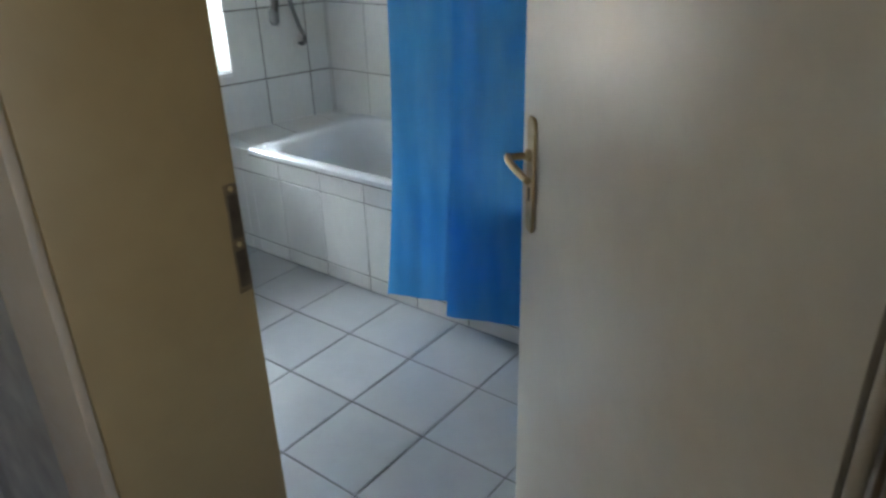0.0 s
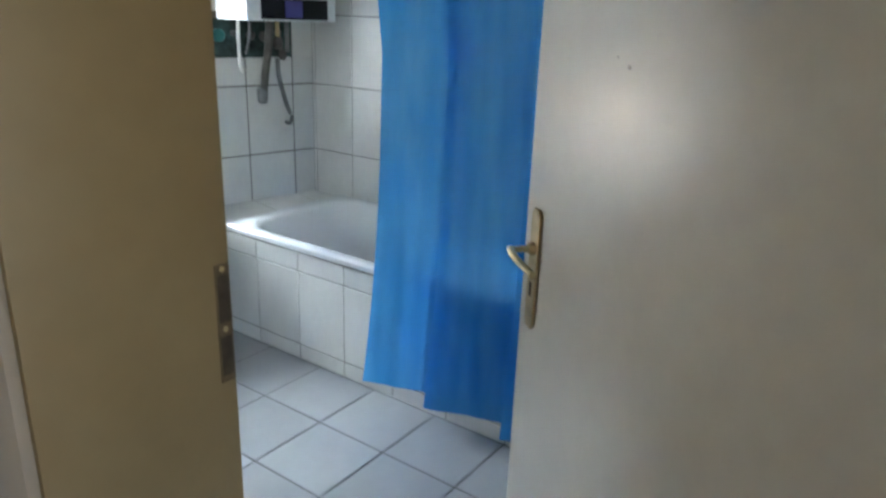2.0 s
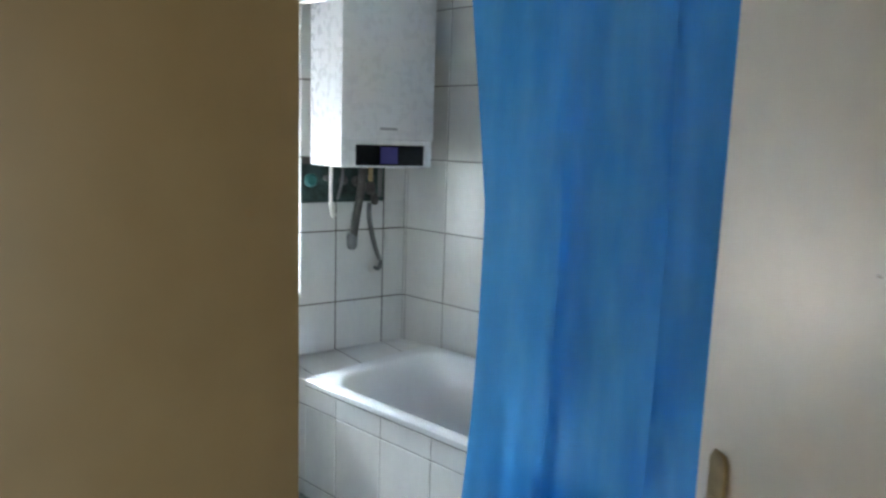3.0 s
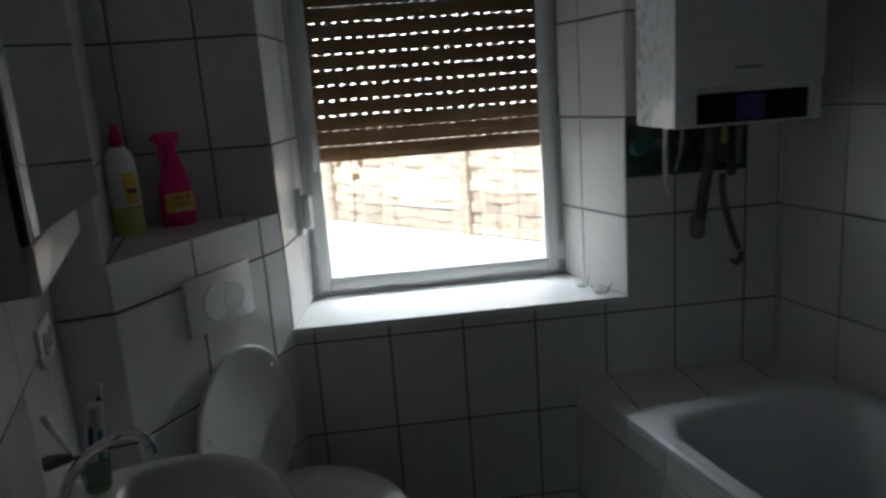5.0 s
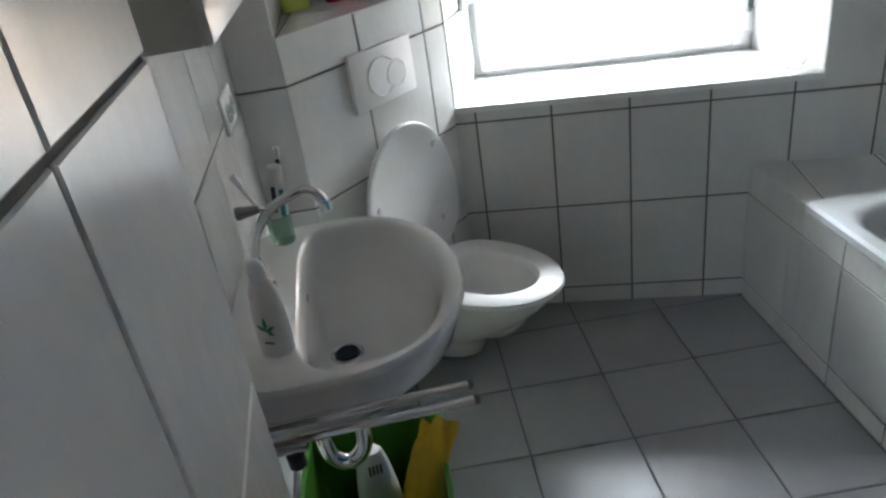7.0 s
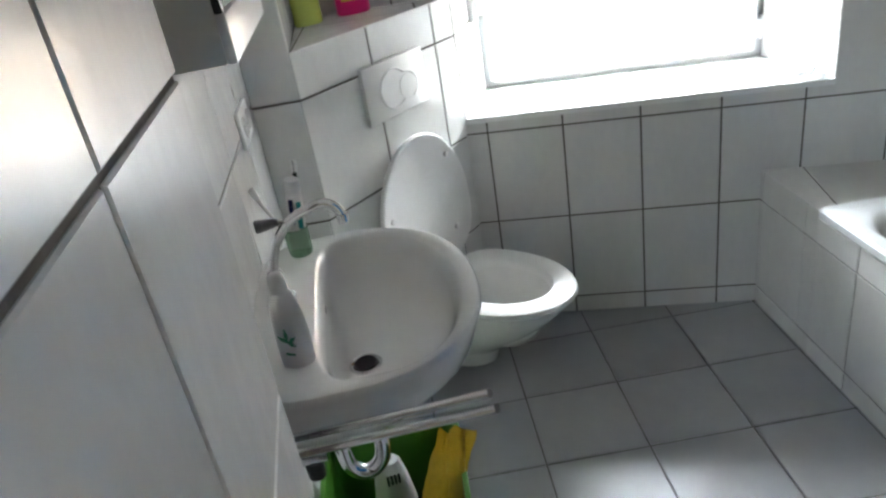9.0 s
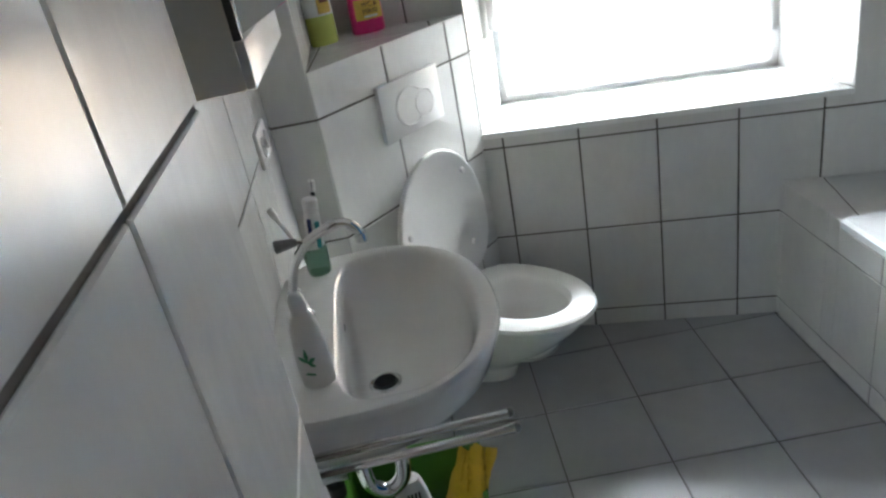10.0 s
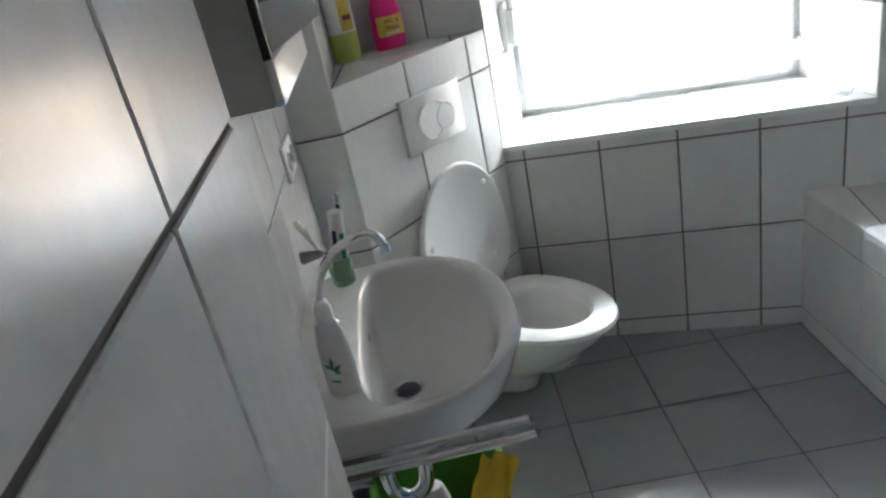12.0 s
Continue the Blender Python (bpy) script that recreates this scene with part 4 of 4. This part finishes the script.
for cc in (-0.036, 0.036):
    under(sock, part("insert", lathe([(0.022, 0), (0.022, 0.006), (0.0195, 0.006), (0.0190, 0.001)], SK @ Matrix.Translation((cc, 0, 0.0095)), 20), M_PLASTICW, sock))
    for yy in (-0.0095, 0.0095):
        under(sock, part("pin_hole", lathe([(0.003, 0), (0.003, 0.001)], SK @ Matrix.Translation((cc + yy, 0, 0.0108)), 8), M_DARK, sock))

# everything on this wall follows its slant
for ob in (basin, faucet, trap, valve, rail, soap, cup, cab, sock):
    ob.matrix_world = SINK_R @ ob.matrix_world

# ---- toilet ----
TS = 0.365
TO = BOX_A + BOX_F * TS
TM = Matrix(((BOX_N.x, BOX_F.x, 0, TO.x), (BOX_N.y, BOX_F.y, 0, TO.y), (0, 0, 1, -0.02), (0, 0, 0, 1)))


def egg(a0, a1, hw, z, n=40, sq=2.3):
    pts = []
    c0 = a0 + (a1 - a0) * 0.42
    for k in range(n):
        a = 2 * math.pi * k / n
        c, s = math.cos(a), math.sin(a)
        p = 2.0 if c > 0 else 2.9
        r = (abs(c) ** p + abs(s) ** p) ** (-1 / p)
        pts.append(Vector((c0 + r * c * ((a1 - c0) if c > 0 else (c0 - a0)), r * s * hw, z)))
    return pts


wc = empty("toilet", TM, "white ceramic wall-hung toilet with its lid up", "toilet")
part("bowl", loft(bmesh.new(), [egg(0.0, 0.205, 0.074, 0.095), egg(0.0, 0.22, 0.080, 0.105), egg(0.0, 0.235, 0.088, 0.150), egg(0.0, 0.265, 0.104, 0.180), egg(0.0, 0.320, 0.124, 0.215), egg(0.0, 0.380, 0.143, 0.260), egg(0.0, 0.440, 0.160, 0.315),
     egg(0.0, 0.482, 0.172, 0.36), egg(0.0, 0.495, 0.177, 0.385), egg(0.005, 0.492, 0.174, 0.392), egg(0.13, 0.455, 0.122, 0.392), egg(0.14, 0.445, 0.115, 0.375),
     egg(0.15, 0.420, 0.105, 0.30), egg(0.18, 0.37, 0.085, 0.23), egg(0.21, 0.33, 0.06, 0.21)], True, True), M_CERAMIC, wc)
part("water", loft(bmesh.new(), [egg(0.172, 0.385, 0.09, 0.243)], True), M_WATER, wc)
part("seat", loft(bmesh.new(), [egg(0.146, 0.436, 0.114, 0.396), egg(0.06, 0.514, 0.188, 0.396), egg(0.053, 0.521, 0.193, 0.404), egg(0.057, 0.517, 0.190, 0.416), egg(0.072, 0.502, 0.176, 0.422),
     egg(0.134, 0.446, 0.128, 0.419), egg(0.144, 0.438, 0.118, 0.410), egg(0.146, 0.436, 0.114, 0.396)]), M_PLASTICW, wc, "white toilet seat")
LIDM = pose(0.050, -0.014, 0.423, 0, -92, 0)
bm = loft(bmesh.new(), [egg(0.004, 0.440, 0.205, 0.008), egg(0.0, 0.446, 0.211, 0.004), egg(-0.003, 0.450, 0.215, -0.002), egg(-0.003, 0.450, 0.215, -0.010), egg(0.0, 0.446, 0.211, -0.014), egg(0.012, 0.434, 0.199, -0.014), egg(0.022, 0.424, 0.189, -0.009)], True, True)
bmesh.ops.transform(bm, matrix=LIDM, verts=bm.verts[:])
lid = part("lid", bm, M_PLASTICW, wc, "white lid standing open")
for y_, a_ in ((-0.165, 0.245), (0.130, 0.345), (-0.12, 0.10), (0.12, 0.10)):
    bm = lathe([(0.010, 0), (0.010, 0.006), (0.007, 0.009)], LIDM @ pose(a_, y_, -0.008, 180), 12)
    part("bumper", bm, M_PLASTICW, lid)
for y_ in (-0.075, 0.075):
    part("seat_hinge", box(0.03, 0.07, y_ - 0.018, y_ + 0.018, 0.392, 0.428, None, 0.006), M_PLASTICW, wc)

# flush plate
BF = plane_matrix(tuple(BOX_A), tuple(BOX_F), (0, 0, 1))
flush = empty("flush_plate", TM @ Matrix.Translation((0, 0, 1.0)), "white flush plate with two rounded buttons", "flush plate")
fp = under(flush, part("plate", box(0.216, 0.488, 0.922, 1.085, 0.0, 0.014, BF, 0.004), M_PLASTICW, flush))
bm = bmesh.new()
for cu, cz, r in ((0.338, 1.000, 0.052), (0.400, 0.992, 0.036)):
    add_prism(bm, [(cu + r * 1.12 * math.cos(a), cz + r * math.sin(a)) for a in [2 * math.pi * q / 28 for q in range(28)]], 0.012, 0.0160 if r > 0.04 else 0.0172, BF)
under(flush, part("button", bm, M_PLASTICW, flush))
bm = bmesh.new()
ringp = [(0.338 + 0.062 * math.cos(a), 1.000 + 0.055 * math.sin(a)) for a in [radians(q) for q in range(42, 319, 10)]]
ringp += [(0.400 + 0.043 * math.cos(a), 0.992 + 0.040 * math.sin(a)) for a in [radians(q) for q in range(-70, 86, 10)]]
tube([tuple(BF @ Vector((u, v, 0.0145))) for u, v in ringp + ringp[:1]], 0.0022, 6, bm)
under(flush, part("button_edge", bm, M_PLASTICW, flush))

# ---- bottles on the ledge ----
sp = empty("spray_bottle", pose(0.200, -0.205, BOX_TOP, 0, 0, 205) @ Matrix.Scale(1.18, 4), "bright pink cleaner spray bottle on the tiled ledge", "spray bottle")
bm = bmesh.new()


def oval(w, d, z, x=0.0):
    return [Vector((x + w * math.cos(a), d * math.sin(a), z)) for a in [2 * math.pi * q / 24 for q in range(24)]]


loft(bm, [oval(0.042, 0.026, 0.0), oval(0.046, 0.029, 0.005), oval(0.046, 0.029, 0.06), oval(0.042, 0.028, 0.10), oval(0.030, 0.024, 0.145), oval(0.020, 0.018, 0.175), oval(0.014, 0.014, 0.188)], True, True)
part("bottle_body", bm, M_PINK, sp)
part("collar", lathe([(0.016, 0.186), (0.017, 0.190), (0.017, 0.205), (0.013, 0.21)], None, 18), M_PINK, sp)
bm = box(-0.026, 0.034, -0.012, 0.012, 0.208, 0.238, None, 0.005)
add_box(bm, 0.030, 0.046, -0.007, 0.007, 0.216, 0.232, None, 0.003)
part("spray_head", bm, M_PINK, sp)
part("trigger", tube([(0.020, 0, 0.212), (0.028, 0, 0.190), (0.026, 0, 0.165)], 0.005, 8), M_PINK, sp)
bm = bmesh.new()
for a0, a1, z0, z1 in ((38, 142, 0.035, 0.085),):
    pts_lo = [Vector((0.0470 * math.cos(radians(a)), 0.0302 * math.sin(radians(a)), z0)) for a in range(a0, a1 + 1, 8)]
    pts_hi = [Vector((p.x * 0.99, p.y * 0.99, z1)) for p in pts_lo]
    lo = [bm.verts.new(p) for p in pts_lo]
    hi = [bm.verts.new(p) for p in pts_hi]
    for q in range(len(lo) - 1):
        bm.faces.new((lo[q], lo[q + 1], hi[q + 1], hi[q]))
lab = part("front_label", bm, M_LABEL, sp, "gold label with dark print")


def text_on(name, body, size, m, material, parent):
    cu = bpy.data.curves.new(name, "FONT")
    cu.body, cu.size, cu.align_x, cu.align_y, cu.extrude = body, size, "CENTER", "CENTER", 0.0006
    tmp = bpy.data.objects.new(name, cu)
    me = bpy.data.meshes.new_from_object(tmp)
    bpy.data.objects.remove(tmp)
    me.materials.append(material)
    ob = new(name, me)
    ob.parent = parent
    ob.matrix_local = m
    return ob


text_on("print_line", "WC &", 0.016, pose(0, 0.0315, 0.072, 90, 0, 180), M_LABEL_D, sp)
text_on("print_line", "MAXI", 0.017, pose(0, 0.0315, 0.055, 90, 0, 180), M_LABEL_D, sp)
part("text_bar", box(-0.018, 0.018, 0.0300, 0.0315, 0.040, 0.045), M_PLASTICW, sp, smooth=False)

cb = empty("cleaner_bottle", pose(0.066, -0.285, BOX_TOP, 0, 0, 30) @ Matrix.Scale(1.20, 4), "white and pale green cleaner bottle with a pink cap", "bottle")
part("bottle_body", loft(bmesh.new(), [oval(0.034, 0.022, 0.0), oval(0.037, 0.025, 0.005), oval(0.037, 0.025, 0.07)], True, True), M_YELLOWG, cb, "pale green lower body")
part("bottle_upper", loft(bmesh.new(), [oval(0.037, 0.025, 0.07), oval(0.037, 0.025, 0.15), oval(0.034, 0.024, 0.185), oval(0.022, 0.018, 0.205), oval(0.013, 0.013, 0.212)], False, True), M_PLASTICW, cb)
part("cap", lathe([(0.015, 0.21), (0.016, 0.214), (0.016, 0.235), (0.010, 0.245), (0.008, 0.262)], None, 18), M_PINKD, cb, "dark pink cap")
part("front_label", box(-0.010, 0.022, -0.0275, -0.020, 0.075, 0.150, None, 0.001), M_LABEL, cb, "gold and brown label")
part("text_bar", box(-0.004, 0.018, -0.0285, -0.0265, 0.10, 0.112), M_LABEL_D, cb, smooth=False)

# soap dish on the sill
dish = empty("glass_dish", WW @ Matrix.Translation((1.585, 0.06, SILL)), "clear glass dish on the window sill", "dish", "dishes on the sill")
part("bowl", lathe([(0.022, 0), (0.024, 0.003), (0.038, 0.030), (0.036, 0.030), (0.022, 0.006), (0.002, 0.005)], None, 24), M_GLASS, dish)
dish2 = empty("glass_dish", WW @ Matrix.Translation((1.545, 0.16, SILL)), "clear glass dish on the window sill", "dish", "dishes on the sill")
part("bowl", lathe([(0.018, 0), (0.020, 0.003), (0.027, 0.036), (0.025, 0.036), (0.018, 0.006), (0.002, 0.005)], None, 24), M_GLASS, dish2)

# ---- sign on the door ----
SG = DOOR @ plane_matrix((0.398, 0.0, 1.552), (-1, 0, 0), (0, 0, 1))
sign = empty("door_sign", SG, "small oval ceramic door sign with a brown rim", "sign")


def oval_prism(w, h, z0, z1):
    bm = bmesh.new()
    ang = [2 * math.pi * q / 36 for q in range(36)]
    loft(bm, [[Vector((w * s * math.cos(a), h * s * math.sin(a), z)) for a in ang] for s, z in ((1.0, z0), (1.0, z1 - 0.002), (0.94, z1))], True, True)
    return bm


part("rim", oval_prism(0.044, 0.034, 0.0, 0.006), M_RIM, sign)
face = part("plaque", oval_prism(0.039, 0.029, 0.004, 0.010), M_PLAQUE, sign, "glossy cream plaque")
part("text_bar", box(-0.030, 0.030, 0.002, 0.010, 0.0095, 0.0108, None, 0.0004), M_RIM, face, smooth=False)
part("text_bar", box(-0.022, 0.022, -0.012, -0.007, 0.0095, 0.0108, None, 0.0004), M_RIM, face, smooth=False)

# ---- outdoors ----
GZ = 0.30
bm = bmesh.new()
add_prism(bm, [(-400, WALL_D), (400, WALL_D), (400, 600), (-400, 600)], GZ - 0.3, GZ, WW)
ground = part("ground", bm, M_GROUND, None, "pale sunlit concrete yard", False, "ground", kind="structure")
F0, FD = Vector((1.457, 4.804, GZ)), Vector((0.486, -0.874, 0)).normalized()
FM = plane_matrix(tuple(F0), tuple(FD), (0, 0, 1))     # out of the plane: away from the house side is negative
fence = empty("wooden_fence", FM, "weathered lapped-board garden fence", "fence")
woven = []
for sign_ in (1, -1):
    bm = bmesh.new()
    xs = [0.0 + 1.78 * q / 18 for q in range(19)]
    loft(bm, [[Vector((x, y, z + sign_ * 0.012 * math.cos(math.pi * x / 0.297))) for y, z in ((0.0, 0.0), (0.092, 0.0), (0.092, 0.008), (0.0, 0.008))] for x in xs], True, True)
    woven.append(mesh_of("slat", bm, M_FENCE))
for panel_i in range(-3, 3):
    px = panel_i * 1.85
    for k in range(19):
        ob = new("slat", woven[k % 2])
        ob.parent = fence
        ob.matrix_local = pose(px + 0.035, 0.01 + k * 0.096, -0.012, 3 * math.sin(k * 2.1 + panel_i), 0, 0.3 * math.sin(k * 3.7 + panel_i))
    part("post", box(px - 0.045, px + 0.045, 0.0, 1.95, -0.05, 0.04, None, 0.006), M_FENCE, fence)
stakes = empty("stakes", FM, "thin pale stakes and wires in front of the fence", "stakes")
rng = random.Random(3)
for q in range(34):
    x_ = -3.2 + q * 0.185 + rng.uniform(-0.05, 0.05)
    r_ = rng.choice((0.003, 0.004, 0.008))
    part("stake", tube([(x_, 0.0, 0.12 + rng.uniform(0, 0.1)), (x_ + rng.uniform(-0.05, 0.05), 1.6 + rng.uniform(-0.2, 0.3), 0.10)], r_, 6), M_STAKE, stakes)
twig = empty("dry_twig", FM, "dry climbing twig with a few brown leaves", "plant")
part("stem", tube([(0.55, 0.0, 0.2), (0.62, 0.5, 0.22), (0.52, 0.95, 0.2), (0.60, 1.5, 0.2)], 0.006, 6), M_DRYLEAF, twig)
for q in range(12):
    a = rng.uniform(0, 6.28)
    lm = Matrix.Translation((0.57 + rng.uniform(-0.22, 0.22), 0.45 + q * 0.075, 0.2 + rng.uniform(-0.04, 0.06))) @ Euler((rng.uniform(-0.6, 0.6), rng.uniform(-0.6, 0.6), a)).to_matrix().to_4x4()
    bm = bmesh.new()
    vs = [bm.verts.new(lm @ Vector(p)) for p in ((0, 0, 0), (0.03, 0.02, 0.006), (0.035, 0.05, 0.0), (0, 0.10, -0.01), (-0.035, 0.05, 0.0), (-0.03, 0.02, 0.006))]
    bm.faces.new(vs)
    part("leaf", bm, M_DRYLEAF, twig, smooth=False)

# hall window light
hall_lamp = new("hall_window_lamp", bpy.data.lights.new("hall_window_lamp", "AREA"))
hall_lamp.data.shape, hall_lamp.data.size, hall_lamp.data.size_y = "RECTANGLE", 1.0, 1.2
hall_lamp.data.energy, hall_lamp.data.color = 0.9, (1.0, 0.95, 0.86)
hall_lamp.matrix_world = look((-1.1, -4.56, 1.5), (-0.9, -2.5, 1.2))

# ---- tiles ----
tile_panel(wall_north, WW @ plane_matrix((0, T, 0), (1, 0, 0), (0, 0, 1)),
           [rect(-0.03, 0, U_EAST, V0 + 2 * PV), rect(WIN_L, V0 + 2 * PV, WIN_R, SILL - 0.021), rect(-0.03, V0 + 2 * PV, WIN_L, H),
            rect(WIN_R, V0 + 2 * PV, U_EAST, 1.20), rect(2.08, 1.20, U_EAST, V0 + 4 * PV), rect(WIN_R, V0 + 4 * PV, U_EAST, H), rect(WIN_L, WIN_TOP, WIN_R, H)],
           0.8263, V0, PU, PV, M_TILE, T)
dl = math.hypot(WIN_LB - WIN_L, REVEAL)
tile_panel(wall_north, WW @ plane_matrix((WIN_L - T, 0, 0), (WIN_LB - WIN_L, REVEAL, 0), (0, 0, 1)), [rect(0.002, SILL, dl, WIN_TOP)], 0.0, V0, PU, PV, M_TILE, T)
dr = math.hypot(WIN_RB - WIN_R, REVEAL)
tile_panel(wall_north, WW @ plane_matrix((WIN_RB + T, REVEAL, 0), (WIN_R - WIN_RB, -REVEAL, 0), (0, 0, 1)), [rect(0.0, SILL, dr - 0.002, WIN_TOP)], dr, V0, PU, PV, M_TILE, T)
tile_panel(wall_east, plane_matrix((X_EAST + T, 0, 0), (0, -1, 0), (0, 0, 1)), [rect(0.553, 0.40, -Y_SOUTH, H)], 0.82, V0, PU, PV, M_TILE, T, 0.004)
tile_panel(wall_sink, SINK_R @ plane_matrix((X_SINK - T, 0, 0), (0, 1, 0), (0, 0, 1)), [rect(Y_PIER - 0.02, 0, -0.713, H)], -1.430, V0 + 0.006, PU, PV, M_TILE, T)
tile_panel(wall_pier, PIER @ plane_matrix((-T, 0, 0), (0, 1, 0), (0, 0, 1)), [rect(PIER_S + 2.132, 0, Y_PIER + 2.132, H)], 0.0, 0.041, 0.263, PV, M_TILE, T, 0.0050, "tile", 0.0062)
tile_panel(wall_west, plane_matrix((0.097, 0, 0), (0, 1, 0), (0, 0, 1)), [rect(Y_SOUTH, 0, Y_DOOR_S - 0.047, H)], -3.35, 0.036, PU, PV, M_TILE, T)
tile_panel(cistern_box, plane_matrix((0, BOX_A.y + T, 0), (1, 0, 0), (0, 0, 1)), [rect(X_SINK, 0, BOX_A.x - T, H)], BOX_A.x, V0, PU, PV, M_TILE, T)
tile_panel(cistern_box, plane_matrix((BOX_A.x - T, BOX_A.y, 0), (-math.sin(radians(SINK_TURN)), math.cos(radians(SINK_TURN)), 0), (0, 0, 1)), [rect(T, BOX_TOP, 0.625, H)], 0.0, V0, PU, PV, M_TILE, T)
tile_panel(cistern_box, BF @ Matrix.Translation((0, 0, -T)), [rect(0.0, 0, BOX_LEN, BOX_TOP)], 0.283, V0, 0.292, PV, M_TILE, T)
tile_panel(cistern_box, plane_matrix((0, 0, BOX_TOP - T), (1, 0, 0), (0, 1, 0)), [[(BOX_A.x, BOX_A.y), (BOX_B.x, BOX_B.y), (BOX_A.x - 0.040, -0.092)]], BOX_A.x, BOX_A.y, 0.334, 0.334, M_TILE, T)
tile_panel(tub_wall, plane_matrix((X_TUB + T, 0, 0), (0, -1, 0), (0, 0, 1)), [rect(0.393, 0, -TUB_N, TUB_Z), rect(-TUB_N + 0.0005, 0, -TUB_S, TUB_Z - 0.026)], 0.665, V0, 0.256, PV, M_TILE, T, 0.0042)
LEDGE = WW @ plane_matrix((0, 0, TUB_Z - T), (1, 0, 0), (0, 1, 0))
back = [WW.inverted() @ Vector((x, y, 0)) for x, y in ((X_TUB, TUB_N + 0.001), (X_EAST, TUB_N + 0.001), (X_EAST, -0.553), (X_TUB, -0.395))]
tile_panel(tub_wall, LEDGE, [[(p.x, p.y) for p in back]], 1.587, -0.60, PU, 0.61, M_TILE, T, 0.006)
tile_panel(tub_wall, plane_matrix((0, TUB_S + T, 0), (1, 0, 0), (0, 0, 1)), [rect(X_TUB, 0, X_EAST, TUB_Z - 0.022)], X_TUB, V0, PU, PV, M_TILE, T)
tile_panel(floor, plane_matrix((0, 0, -T), (1, 0, 0), (0, 1, 0)),
           [[(X_SINK, Y_SOUTH), (X_TUB, Y_SOUTH), (X_TUB, -0.0794 - 0.2199 * X_TUB), (X_SINK, -0.0794 - 0.2199 * X_SINK)], rect(X_TUB, Y_SOUTH, X_EAST, TUB_S)],
           0.82, -0.70, 0.30, 0.30, M_FLOOR, T, 0.005, "floor_tile")
